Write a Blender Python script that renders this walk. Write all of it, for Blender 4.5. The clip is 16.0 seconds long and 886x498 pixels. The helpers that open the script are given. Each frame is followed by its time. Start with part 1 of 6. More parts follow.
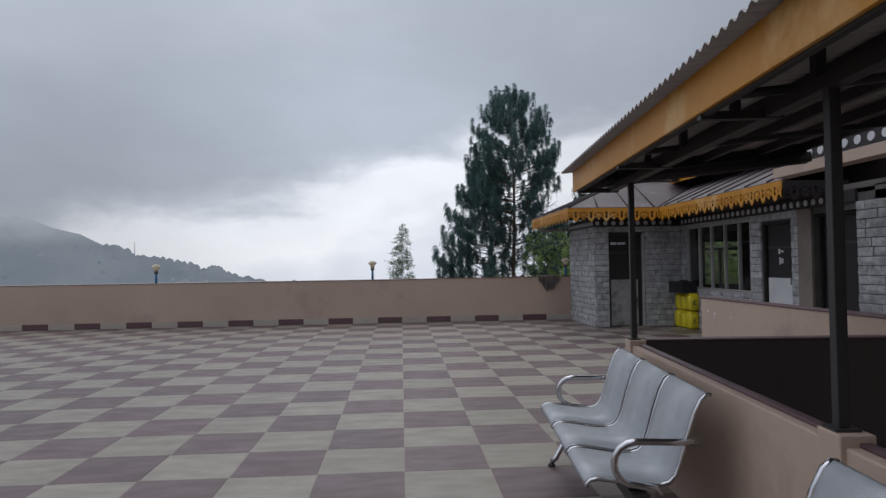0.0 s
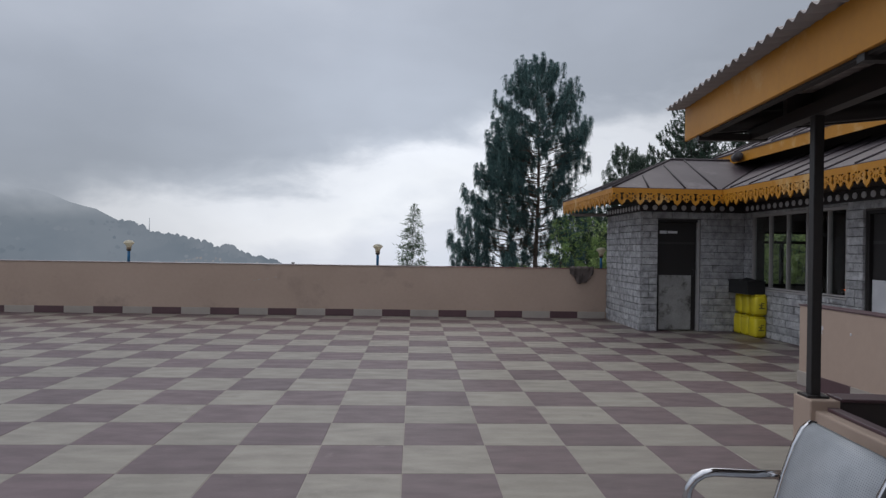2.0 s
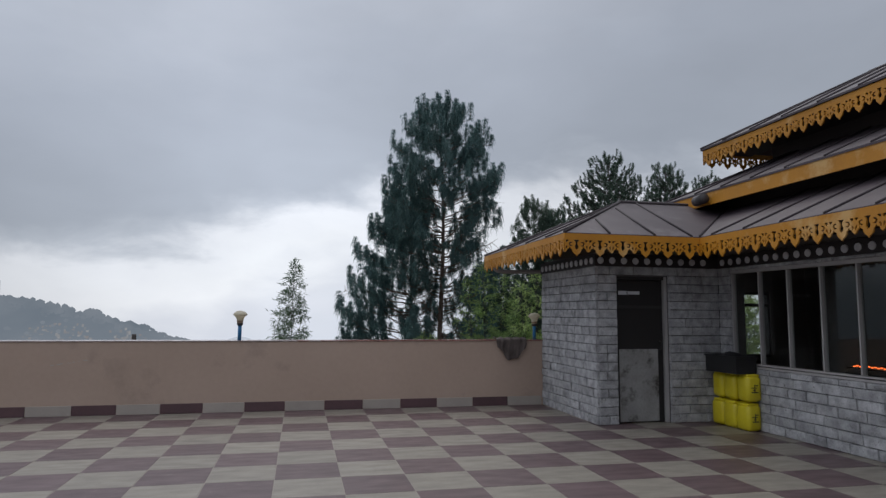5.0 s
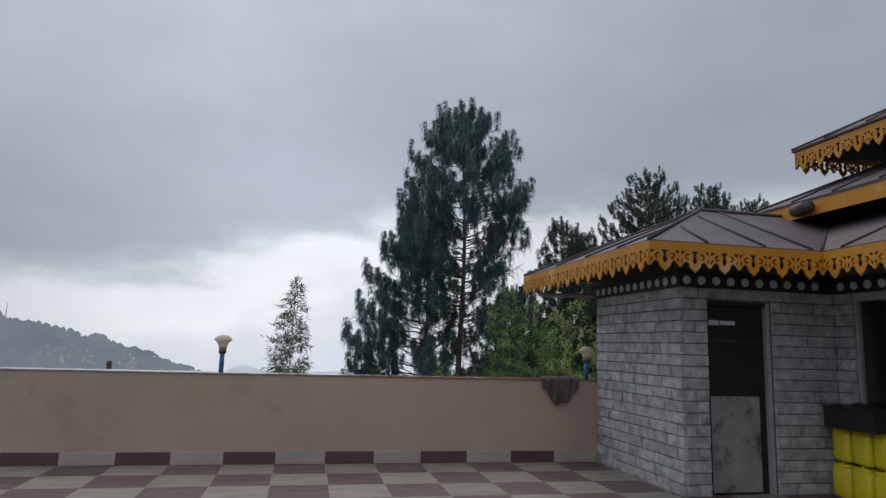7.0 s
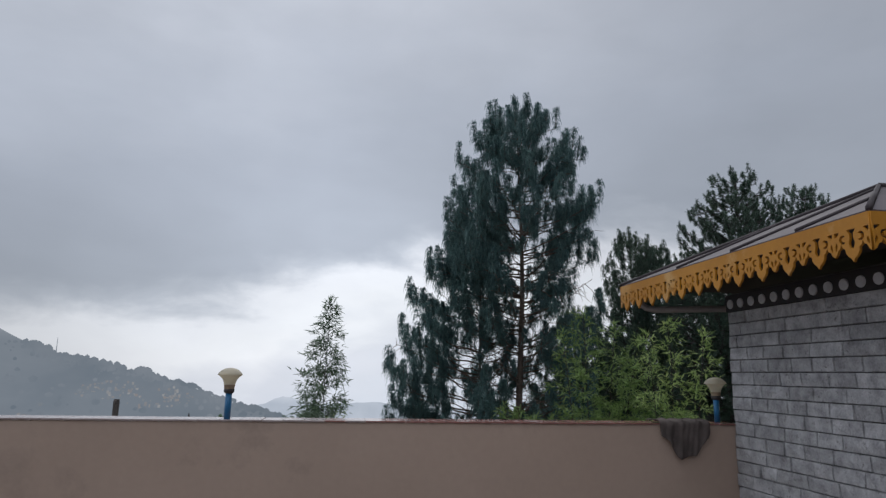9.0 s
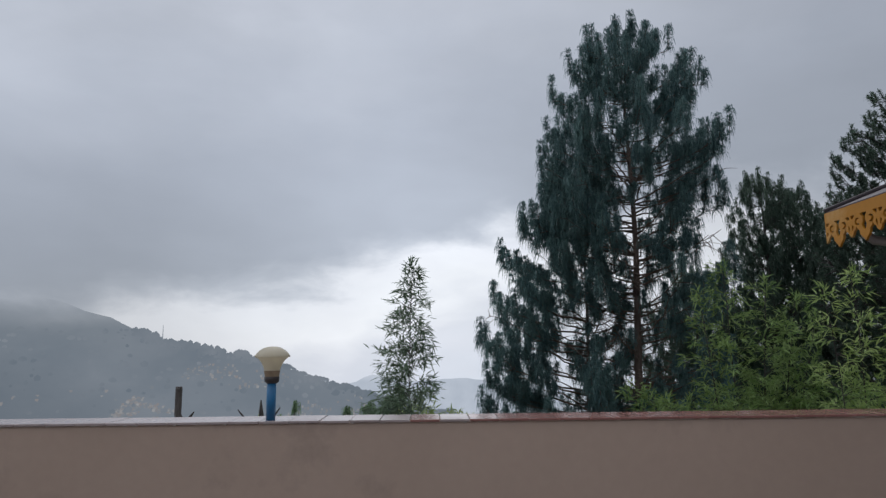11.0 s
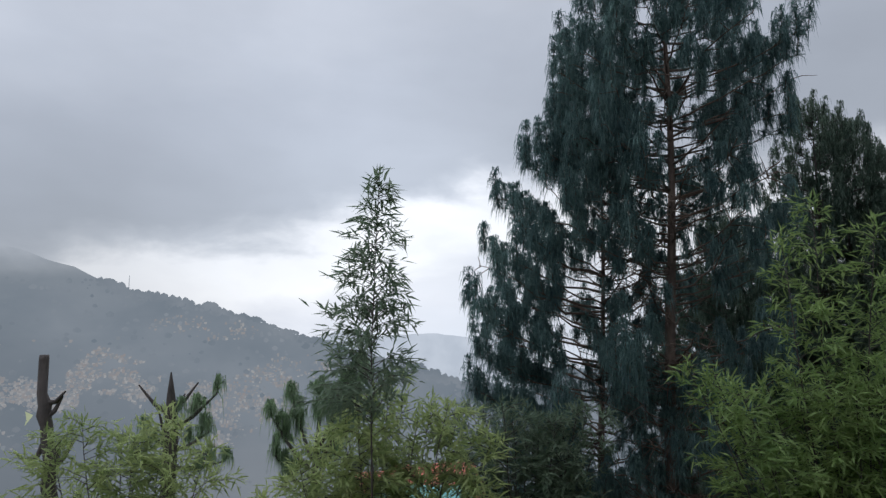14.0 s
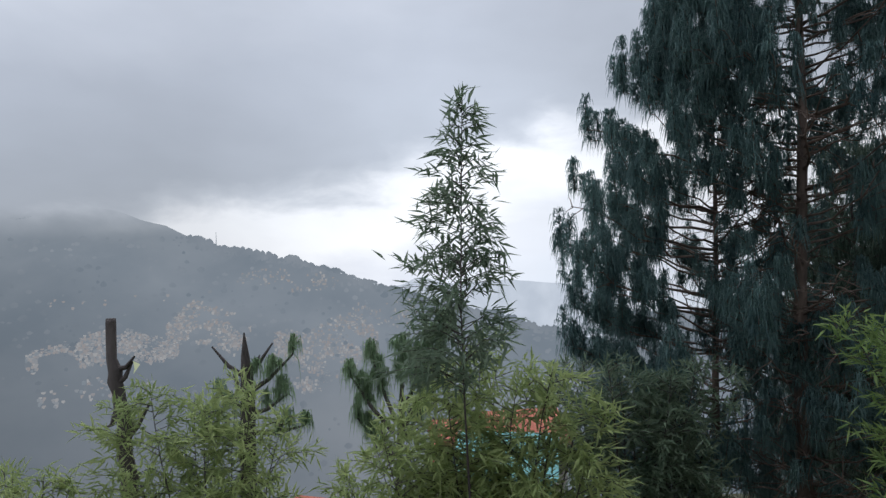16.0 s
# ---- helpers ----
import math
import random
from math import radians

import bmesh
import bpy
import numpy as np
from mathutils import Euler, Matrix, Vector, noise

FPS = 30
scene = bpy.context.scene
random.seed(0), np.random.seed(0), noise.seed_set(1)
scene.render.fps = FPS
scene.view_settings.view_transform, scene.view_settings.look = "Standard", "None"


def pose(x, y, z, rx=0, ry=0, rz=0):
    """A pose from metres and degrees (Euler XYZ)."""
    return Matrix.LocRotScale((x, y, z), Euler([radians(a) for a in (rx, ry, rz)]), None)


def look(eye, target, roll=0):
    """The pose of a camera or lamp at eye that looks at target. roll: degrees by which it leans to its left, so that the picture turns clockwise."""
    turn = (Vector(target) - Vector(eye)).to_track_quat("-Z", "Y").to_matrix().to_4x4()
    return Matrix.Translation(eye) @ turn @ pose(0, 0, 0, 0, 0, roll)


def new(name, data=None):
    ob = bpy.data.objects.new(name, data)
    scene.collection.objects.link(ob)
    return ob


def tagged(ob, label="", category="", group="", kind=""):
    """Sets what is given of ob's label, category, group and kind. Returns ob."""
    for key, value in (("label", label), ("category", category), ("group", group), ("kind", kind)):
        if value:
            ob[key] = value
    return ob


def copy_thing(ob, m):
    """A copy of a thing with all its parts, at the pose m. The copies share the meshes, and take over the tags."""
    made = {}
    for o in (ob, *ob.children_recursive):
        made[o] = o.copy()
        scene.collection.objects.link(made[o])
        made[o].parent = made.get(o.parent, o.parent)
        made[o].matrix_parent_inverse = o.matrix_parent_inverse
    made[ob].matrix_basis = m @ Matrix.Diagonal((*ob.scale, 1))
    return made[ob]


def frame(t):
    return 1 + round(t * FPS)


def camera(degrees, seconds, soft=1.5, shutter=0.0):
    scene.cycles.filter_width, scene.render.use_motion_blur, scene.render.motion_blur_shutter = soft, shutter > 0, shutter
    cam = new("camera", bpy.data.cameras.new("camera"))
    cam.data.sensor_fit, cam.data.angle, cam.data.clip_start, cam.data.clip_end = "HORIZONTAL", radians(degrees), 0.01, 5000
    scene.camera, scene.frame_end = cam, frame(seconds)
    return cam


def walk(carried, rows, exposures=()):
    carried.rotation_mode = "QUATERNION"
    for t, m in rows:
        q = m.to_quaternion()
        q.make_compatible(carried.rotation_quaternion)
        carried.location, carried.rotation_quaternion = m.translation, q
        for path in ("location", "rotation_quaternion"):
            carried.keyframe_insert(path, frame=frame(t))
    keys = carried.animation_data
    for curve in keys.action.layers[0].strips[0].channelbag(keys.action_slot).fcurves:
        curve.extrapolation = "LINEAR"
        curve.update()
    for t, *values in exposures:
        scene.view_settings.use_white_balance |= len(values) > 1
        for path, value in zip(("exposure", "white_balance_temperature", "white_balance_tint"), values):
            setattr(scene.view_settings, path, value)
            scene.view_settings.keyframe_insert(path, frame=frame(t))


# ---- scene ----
cam = camera(69.1, 16.0, 1.4)
PATH = [
    (0, (-0.003, 0.082, 1.44), (0.127, 2.077, 1.486), -0.9),
    (0.5, (0.02, 0.608, 1.446), (0.147, 2.603, 1.506), -0.3),
    (1, (-0.005, 1.177, 1.449), (0.135, 3.169, 1.557), 0.9),
    (1.5, (0.03, 1.686, 1.421), (0.178, 3.679, 1.498), 0.7),
    (2, (0.052, 2.268, 1.443), (0.143, 4.266, 1.444), 0.9),
    (2.5, (0.079, 2.76, 1.445), (0.244, 4.753, 1.466), 0.3),
    (3, (0.101, 3.339, 1.448), (0.14, 5.339, 1.455), 0.2),
    (3.5, (0.104, 3.912, 1.489), (0.349, 5.897, 1.524), 0.6),
    (4, (0.155, 4.469, 1.514), (0.491, 6.438, 1.609), 0.2),
    (4.5, (0.12, 5.051, 1.485), (0.561, 6.996, 1.633), 1.0),
    (5, (0.18, 5.581, 1.522), (0.61, 7.524, 1.72), 0.4),
    (5.2, (0.197, 5.78, 1.522), (0.562, 7.734, 1.744), 0.8),
    (7.3, (0.27, 8.012, 1.483), (0.675, 9.944, 1.807), 1.7),
    (7.5, (0.273, 8.27, 1.501), (0.658, 10.203, 1.845), 1.1),
    (8, (0.304, 8.789, 1.5), (0.715, 10.712, 1.868), 2.1),
    (8.5, (0.309, 9.322, 1.502), (0.743, 11.237, 1.881), 1.3),
    (9, (0.315, 9.823, 1.515), (0.601, 11.765, 1.897), 1.1),
    (9.5, (0.273, 10.354, 1.532), (0.541, 12.297, 1.921), 1.0),
    (10, (0.259, 10.875, 1.523), (0.302, 12.832, 1.933), 0.1),
    (10.2, (0.273, 11.061, 1.487), (0.299, 13.026, 1.857), -0.2),
    (12.3, (0.301, 13.137, 1.55), (0.376, 15.12, 1.795), -1.3),
    (12.5, (0.356, 13.286, 1.551), (0.401, 15.275, 1.755), -1.3),
    (13, (0.28, 13.888, 1.557), (0.364, 15.876, 1.763), -0.9),
    (13.5, (0.322, 14.297, 1.554), (0.381, 16.286, 1.749), -1.7),
    (14, (0.257, 14.859, 1.547), (0.385, 16.847, 1.721), 0.4),
    (14.5, (0.254, 15.044, 1.551), (0.422, 17.029, 1.724), -0.6),
    (15, (0.24, 15.397, 1.579), (0.171, 17.391, 1.711), -0.6),
    (15.5, (0.157, 15.667, 1.582), (0.072, 17.664, 1.655), -0.3),
    (16, (0.127, 15.82, 1.565), (0.026, 17.818, 1.577), -1.4),
]
walk(cam, [(t, look(eye, target, roll)) for t, eye, target, roll in PATH], [(0, 0.0), (9, 0.0), (12.5, 0.0), (14, 0.2), (16, 0.27)])

# ---- light ----
world = bpy.data.worlds.new("overcast")
scene.world = world
world.use_nodes = True
wn, wl = world.node_tree.nodes, world.node_tree.links
wn.clear()


def wnode(kind, **values):
    n = wn.new(kind)
    for k, v in values.items():
        n.inputs[k].default_value = v
    return n


w_out = wn.new("ShaderNodeOutputWorld")
w_bg = wn.new("ShaderNodeBackground")
w_bg.inputs["Strength"].default_value = 1.12
w_sky = wn.new("ShaderNodeTexSky")
w_sky.sky_type = "NISHITA"
w_sky.sun_disc = False
w_sky.sun_elevation = radians(48)
w_sky.sun_rotation = radians(8)
w_skydim = wn.new("ShaderNodeMixRGB")
w_skydim.blend_type = "MULTIPLY"
w_skydim.inputs[0].default_value = 1.0
w_skydim.inputs[2].default_value = (0.05, 0.05, 0.05, 1)
w_co = wn.new("ShaderNodeTexCoord")
w_map = wn.new("ShaderNodeMapping")
w_map.inputs["Scale"].default_value = (1.0, 1.0, 2.3)
w_n1 = wnode("ShaderNodeTexNoise", Scale=2.2, Detail=6.0, Roughness=0.5, Distortion=0.2)
w_n2 = wnode("ShaderNodeTexNoise", Scale=6.5, Detail=7.0, Roughness=0.55, Distortion=0.25)
w_sep = wn.new("ShaderNodeSeparateXYZ")
w_a = wn.new("ShaderNodeMath")
w_a.operation = "MULTIPLY_ADD"
w_a.inputs[1].default_value, w_a.inputs[2].default_value = 0.11, -0.055
w_b = wn.new("ShaderNodeMath")
w_b.operation = "MULTIPLY_ADD"
w_b.inputs[1].default_value, w_b.inputs[2].default_value = 0.16, -0.08
w_s1 = wn.new("ShaderNodeMath")
w_s1.operation = "ADD"
w_s2 = wn.new("ShaderNodeMath")
w_s2.operation = "ADD"
w_half = wn.new("ShaderNodeMath")
w_half.operation = "MULTIPLY_ADD"
w_half.inputs[1].default_value, w_half.inputs[2].default_value = 0.5, 0.5
w_ramp = wn.new("ShaderNodeValToRGB")
els = w_ramp.color_ramp.elements
els[0].position, els[0].color = 0.30, (0.42, 0.46, 0.53, 1)
els[1].position, els[1].color = 1.0, (1.25, 1.29, 1.38, 1)
for p, c in ((0.45, (0.62, 0.67, 0.75)), (0.495, (0.66, 0.69, 0.76)), (0.53, (0.84, 0.86, 0.90)), (0.552, (0.80, 0.82, 0.87)), (0.572, (0.50, 0.535, 0.60)),
             (0.588, (0.415, 0.45, 0.515)), (0.66, (0.43, 0.465, 0.535)), (0.74, (0.49, 0.52, 0.585)), (0.86, (0.66, 0.69, 0.76))):
    e = els.new(p)
    e.color = (*c, 1)
w_mix = wn.new("ShaderNodeMixRGB")
w_mix.inputs[0].default_value = 0.93
wl.new(w_co.outputs["Generated"], w_map.inputs["Vector"])
wl.new(w_map.outputs["Vector"], w_n1.inputs["Vector"])
wl.new(w_map.outputs["Vector"], w_n2.inputs["Vector"])
wl.new(w_co.outputs["Generated"], w_sep.inputs[0])
wl.new(w_n1.outputs["Fac"], w_a.inputs[0])
wl.new(w_n2.outputs["Fac"], w_b.inputs[0])
# the cloud base hangs low over the hill and lifts over the valley
w_base = wn.new("ShaderNodeValToRGB")
w_base.color_ramp.interpolation = "EASE"
els = w_base.color_ramp.elements
els[0].position, els[0].color = 0.12, (0.0, 0.0, 0.0, 1)
els[1].position, els[1].color = 0.70, (0.19, 0.19, 0.19, 1)
for p, c in ((0.25, 0.02), (0.28, 0.060), (0.37, 0.078), (0.43, 0.10), (0.465, 0.135), (0.50, 0.155), (0.57, 0.175)):
    e = els.new(p)
    e.color = (c, c, c, 1)
w_lift = wn.new("ShaderNodeMath")
w_lift.operation = "SUBTRACT"
w_lift.inputs[0].default_value = 0.125
w_rel = wn.new("ShaderNodeMath")
w_rel.operation = "ADD"
wl.new(w_base.outputs["Color"], w_lift.inputs[1])
wl.new(w_sep.outputs["Z"], w_rel.inputs[0])
wl.new(w_lift.outputs[0], w_rel.inputs[1])
wl.new(w_rel.outputs[0], w_s1.inputs[0])
wl.new(w_a.outputs[0], w_s1.inputs[1])
wl.new(w_s1.outputs[0], w_s2.inputs[0])
wl.new(w_b.outputs[0], w_s2.inputs[1])
wl.new(w_s2.outputs[0], w_half.inputs[0])
wl.new(w_half.outputs[0], w_ramp.inputs["Fac"])
wl.new(w_sky.outputs["Color"], w_skydim.inputs[1])
wl.new(w_skydim.outputs[0], w_mix.inputs[1])
w_east = wn.new("ShaderNodeMath")
w_east.operation = "MULTIPLY_ADD"
w_east.inputs[1].default_value, w_east.inputs[2].default_value = 0.5, 0.5
w_side = wn.new("ShaderNodeValToRGB")
els = w_side.color_ramp.elements
els[0].position, els[0].color = 0.0, (1.35, 1.35, 1.36, 1)
els[1].position, els[1].color = 1.0, (0.74, 0.74, 0.74, 1)
for p, c in ((0.10, 1.22), (0.22, 0.98), (0.30, 0.93), (0.40, 0.97), (0.48, 1.04), (0.56, 0.97), (0.64, 0.85), (0.75, 0.71)):
    e = els.new(p)
    e.color = (0.985 * c, c, 1.02 * c, 1)
wl.new(w_east.outputs[0], w_side.inputs["Fac"])
wl.new(w_east.outputs[0], w_base.inputs["Fac"])
w_tone = wn.new("ShaderNodeMixRGB")
w_tone.blend_type = "MULTIPLY"
w_tone.inputs[0].default_value = 1.0
wl.new(w_sep.outputs["X"], w_east.inputs[0])
wl.new(w_side.outputs["Color"], w_tone.inputs[2])
wl.new(w_ramp.outputs["Color"], w_tone.inputs[1])
w_low = wnode("ShaderNodeMapRange", **{"From Min": 0.34, "From Max": 0.12})
w_west = wnode("ShaderNodeMapRange", **{"From Min": -0.14, "From Max": -0.46, "To Max": 0.30})
w_dim = wn.new("ShaderNodeMath")
w_dim.operation = "MULTIPLY"
w_cloud = wn.new("ShaderNodeMixRGB")
w_cloud.blend_type = "MULTIPLY"
w_cloud.inputs[2].default_value = (0.0, 0.0, 0.0, 1)
wl.new(w_sep.outputs["Z"], w_low.inputs["Value"])
wl.new(w_sep.outputs["X"], w_west.inputs["Value"])
wl.new(w_low.outputs[0], w_dim.inputs[0])
wl.new(w_west.outputs[0], w_dim.inputs[1])
wl.new(w_dim.outputs[0], w_cloud.inputs[0])
wl.new(w_tone.outputs[0], w_cloud.inputs[1])
w_n3 = wnode("ShaderNodeTexNoise", Scale=3.0, Detail=5.0, Roughness=0.5, Distortion=0.15)
w_puff = wnode("ShaderNodeMapRange", **{"From Min": 0.32, "From Max": 0.68, "To Min": 0.92, "To Max": 1.07})
w_billow = wn.new("ShaderNodeMixRGB")
w_billow.blend_type = "MULTIPLY"
w_billow.inputs[0].default_value = 1.0
wl.new(w_map.outputs["Vector"], w_n3.inputs["Vector"])
wl.new(w_n3.outputs["Fac"], w_puff.inputs["Value"])
wl.new(w_cloud.outputs[0], w_billow.inputs[1])
wl.new(w_puff.outputs[0], w_billow.inputs[2])
wl.new(w_billow.outputs[0], w_mix.inputs[2])
wl.new(w_mix.outputs[0], w_bg.inputs["Color"])
wl.new(w_bg.outputs[0], w_out.inputs["Surface"])

sun_data = bpy.data.lights.new("sun", "SUN")
sun_data.energy, sun_data.angle, sun_data.color = 0.5, radians(40), (1.0, 0.97, 0.93)
sun = new("sun", sun_data)
sun.matrix_world = look((0, 0, 30), (-4, -22, 4))

# ---- materials ----


def nodes_of(name):
    m = bpy.data.materials.new(name)
    m.use_nodes = True
    return m, m.node_tree.nodes, m.node_tree.links, m.node_tree.nodes["Principled BSDF"]


def surface(name, base, second, rough=0.7, metal=0.0, coarse=1.5, fine=40.0, bump=0.15, vary=0.0, stretch=(1, 1, 1), rough_var=0.12, spots=None, spec=0.5, bump_dist=0.01):
    """A worn surface: two tones mixed at a coarse and a fine scale, fine relief, and an own tint for each piece."""
    m, n, l, p = nodes_of(name)
    mp = n.new("ShaderNodeMapping")
    mp.inputs["Scale"].default_value = stretch
    geo = n.new("ShaderNodeNewGeometry")
    l.new(geo.outputs["Position"], mp.inputs["Vector"])
    n1, n2 = n.new("ShaderNodeTexNoise"), n.new("ShaderNodeTexNoise")
    n1.inputs["Scale"].default_value, n1.inputs["Detail"].default_value = coarse, 6
    n2.inputs["Scale"].default_value, n2.inputs["Detail"].default_value = fine, 5
    for t in (n1, n2):
        l.new(mp.outputs["Vector"], t.inputs["Vector"])
    add = n.new("ShaderNodeMath")
    add.operation = "MULTIPLY_ADD"
    add.inputs[1].default_value = 0.45
    l.new(n2.outputs["Fac"], add.inputs[0])
    l.new(n1.outputs["Fac"], add.inputs[2])
    rmp = n.new("ShaderNodeValToRGB")
    rmp.color_ramp.elements[0].position, rmp.color_ramp.elements[0].color = 0.5, (*base, 1)
    rmp.color_ramp.elements[1].position, rmp.color_ramp.elements[1].color = 0.95, (*second, 1)
    l.new(add.outputs[0], rmp.inputs["Fac"])
    col = rmp.outputs["Color"]
    if vary:
        info = n.new("ShaderNodeObjectInfo")
        hsv = n.new("ShaderNodeHueSaturation")
        k = n.new("ShaderNodeMath")
        k.operation = "MULTIPLY_ADD"
        k.inputs[1].default_value, k.inputs[2].default_value = 2 * vary, 1 - vary
        l.new(info.outputs["Random"], k.inputs[0])
        l.new(k.outputs[0], hsv.inputs["Value"])
        l.new(col, hsv.inputs["Color"])
        col = hsv.outputs["Color"]
    if spots:
        n3 = n.new("ShaderNodeTexNoise")
        n3.inputs["Scale"].default_value, n3.inputs["Detail"].default_value, n3.inputs["Roughness"].default_value = spots[1], 8, 0.65
        l.new(geo.outputs["Position"], n3.inputs["Vector"])
        r3 = n.new("ShaderNodeValToRGB")
        r3.color_ramp.elements[0].position, r3.color_ramp.elements[1].position = spots[2], spots[2] + 0.12
        l.new(n3.outputs["Fac"], r3.inputs["Fac"])
        mx = n.new("ShaderNodeMixRGB")
        mx.inputs[2].default_value = (*spots[0], 1)
        l.new(r3.outputs["Color"], mx.inputs[0])
        l.new(col, mx.inputs[1])
        col = mx.outputs[0]
    l.new(col, p.inputs["Base Color"])
    rr = n.new("ShaderNodeMapRange")
    rr.inputs["To Min"].default_value, rr.inputs["To Max"].default_value = max(rough - rough_var, 0.03), min(rough + rough_var, 1)
    l.new(n1.outputs["Fac"], rr.inputs["Value"])
    l.new(rr.outputs[0], p.inputs["Roughness"])
    p.inputs["Metallic"].default_value = metal
    p.inputs["Specular IOR Level"].default_value = spec
    if bump:
        b = n.new("ShaderNodeBump")
        b.inputs["Strength"].default_value, b.inputs["Distance"].default_value = bump, bump_dist
        l.new(add.outputs[0], b.inputs["Height"])
        l.new(b.outputs["Normal"], p.inputs["Normal"])
    return m


def leafy(name, base, second, rough=0.55, scale=3.0):
    """Leaves: two greens by place and by leaf, a little light let through."""
    m, n, l, p = nodes_of(name)
    geo = n.new("ShaderNodeNewGeometry")
    t = n.new("ShaderNodeTexNoise")
    t.inputs["Scale"].default_value = scale
    l.new(geo.outputs["Position"], t.inputs["Vector"])
    a = n.new("ShaderNodeMath")
    a.operation = "MULTIPLY_ADD"
    a.inputs[1].default_value = 0.5
    l.new(geo.outputs["Random Per Island"], a.inputs[0])
    l.new(t.outputs["Fac"], a.inputs[2])
    r = n.new("ShaderNodeValToRGB")
    r.color_ramp.elements[0].position, r.color_ramp.elements[0].color = 0.45, (*base, 1)
    r.color_ramp.elements[1].position, r.color_ramp.elements[1].color = 1.0, (*second, 1)
    l.new(a.outputs[0], r.inputs["Fac"])
    l.new(r.outputs["Color"], p.inputs["Base Color"])
    p.inputs["Roughness"].default_value = rough
    p.inputs["Specular IOR Level"].default_value = 0.3
    tr = n.new("ShaderNodeBsdfTranslucent")
    l.new(r.outputs["Color"], tr.inputs["Color"])
    mix = n.new("ShaderNodeMixShader")
    mix.inputs[0].default_value = 0.48
    l.new(p.outputs[0], mix.inputs[1])
    l.new(tr.outputs[0], mix.inputs[2])
    l.new(mix.outputs[0], n["Material Output"].inputs["Surface"])
    return m


M_TILE_PALE = surface("pale_tile", (0.276, 0.247, 0.205), (0.195, 0.174, 0.144), 0.45, 0, 4.5, 60, 0.14, 0.07, (0.65, 1.7, 1), 0.12, ((0.175, 0.155, 0.13), 2.2, 0.60))
M_TILE_DARK = surface("mauve_tile", (0.134, 0.088, 0.091), (0.088, 0.056, 0.059), 0.43, 0, 4.5, 60, 0.14, 0.10, (0.65, 1.7, 1), 0.12, ((0.19, 0.15, 0.145), 4.5, 0.635))
M_JOINT = surface("tile_joint", (0.40, 0.36, 0.32), (0.30, 0.27, 0.235), 0.9, 0, 6, 80, 0.1)
M_PAINT = surface("beige_paint", (0.47, 0.355, 0.285), (0.42, 0.315, 0.25), 0.75, 0, 0.8, 14, 0.12, 0, (1, 1, 1), 0.08, ((0.35, 0.265, 0.215), 1.1, 0.575))
M_BROWN_DARK = surface("dark_brown_face", (0.035, 0.026, 0.026), (0.05, 0.038, 0.036), 0.6, 0, 1, 30, 0.1)
M_SKIRT_PALE = surface("pale_skirting", (0.42, 0.375, 0.33), (0.37, 0.33, 0.29), 0.5, 0, 3, 40, 0.05, 0.04)
M_SKIRT_DARK = surface("dark_skirting", (0.115, 0.062, 0.070), (0.085, 0.048, 0.054), 0.4, 0, 3, 40, 0.05, 0.05)
M_CAP_PALE = surface("pale_cap_tile", (0.40, 0.335, 0.325), (0.31, 0.25, 0.24), 0.2, 0, 3, 50, 0.04, 0.06, (1, 1, 1), 0.1, ((0.4, 0.32, 0.29), 5, 0.62))
M_CAP_RED = surface("red_cap_tile", (0.30, 0.145, 0.125), (0.23, 0.105, 0.09), 0.16, 0, 3, 50, 0.04, 0.08, (1, 1, 1), 0.1, ((0.4, 0.28, 0.25), 5, 0.6))
M_STONE = surface("grey_stone", (0.50, 0.50, 0.51), (0.24, 0.24, 0.247), 0.9, 0, 9, 55, 1.0, 0.15, (1, 1, 1), 0.05, ((0.15, 0.145, 0.14), 20, 0.59), 0.25, 0.024)
M_MORTAR = surface("dark_mortar", (0.11, 0.106, 0.103), (0.07, 0.067, 0.065), 0.95, 0, 5, 60, 0.3)
M_YELLOW = surface("ochre_paint", (0.54, 0.235, 0.016), (0.44, 0.185, 0.013), 0.55, 0, 1.2, 25, 0.06, 0, (1, 1, 1), 0.1, ((0.60, 0.36, 0.13), 1.5, 0.545))
M_BAND = surface("black_band_paint", (0.018, 0.014, 0.016), (0.03, 0.024, 0.024), 0.6, 0, 3, 30, 0.05)
M_DOT = surface("white_dot_paint", (0.62, 0.62, 0.64), (0.5, 0.5, 0.52), 0.6, 0, 8, 60, 0.05)
M_ROOF = surface("mauve_sheet_metal", (0.078, 0.058, 0.065), (0.058, 0.044, 0.050), 0.6, 0.0, 0.9, 12, 0.08, 0, (1, 1, 1), 0.12, ((0.165, 0.14, 0.145), 0.8, 0.6))
M_SEAM = surface("dark_roof_seam", (0.045, 0.034, 0.038), (0.032, 0.024, 0.027), 0.7, 0.0, 2, 30, 0.1)
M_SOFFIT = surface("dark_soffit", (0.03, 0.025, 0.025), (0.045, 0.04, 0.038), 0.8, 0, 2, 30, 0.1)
M_SHEET = surface("weathered_roof_sheet", (0.38, 0.345, 0.335), (0.28, 0.25, 0.245), 0.6, 0.2, 1.5, 20, 0.1, 0, (1, 1, 1), 0.1, ((0.16, 0.12, 0.11), 2.0, 0.62))
M_STEEL_BLACK = surface("black_painted_steel", (0.020, 0.018, 0.019), (0.030, 0.027, 0.027), 0.55, 0.0, 3, 60, 0.05)
M_CHROME = surface("chrome", (0.62, 0.62, 0.64), (0.5, 0.5, 0.52), 0.16, 1.0, 6, 80, 0.0)
M_TIMBER_BLACK = surface("dark_door_paint", (0.011, 0.009, 0.009), (0.018, 0.015, 0.015), 0.7, 0, 2, 40, 0.06)
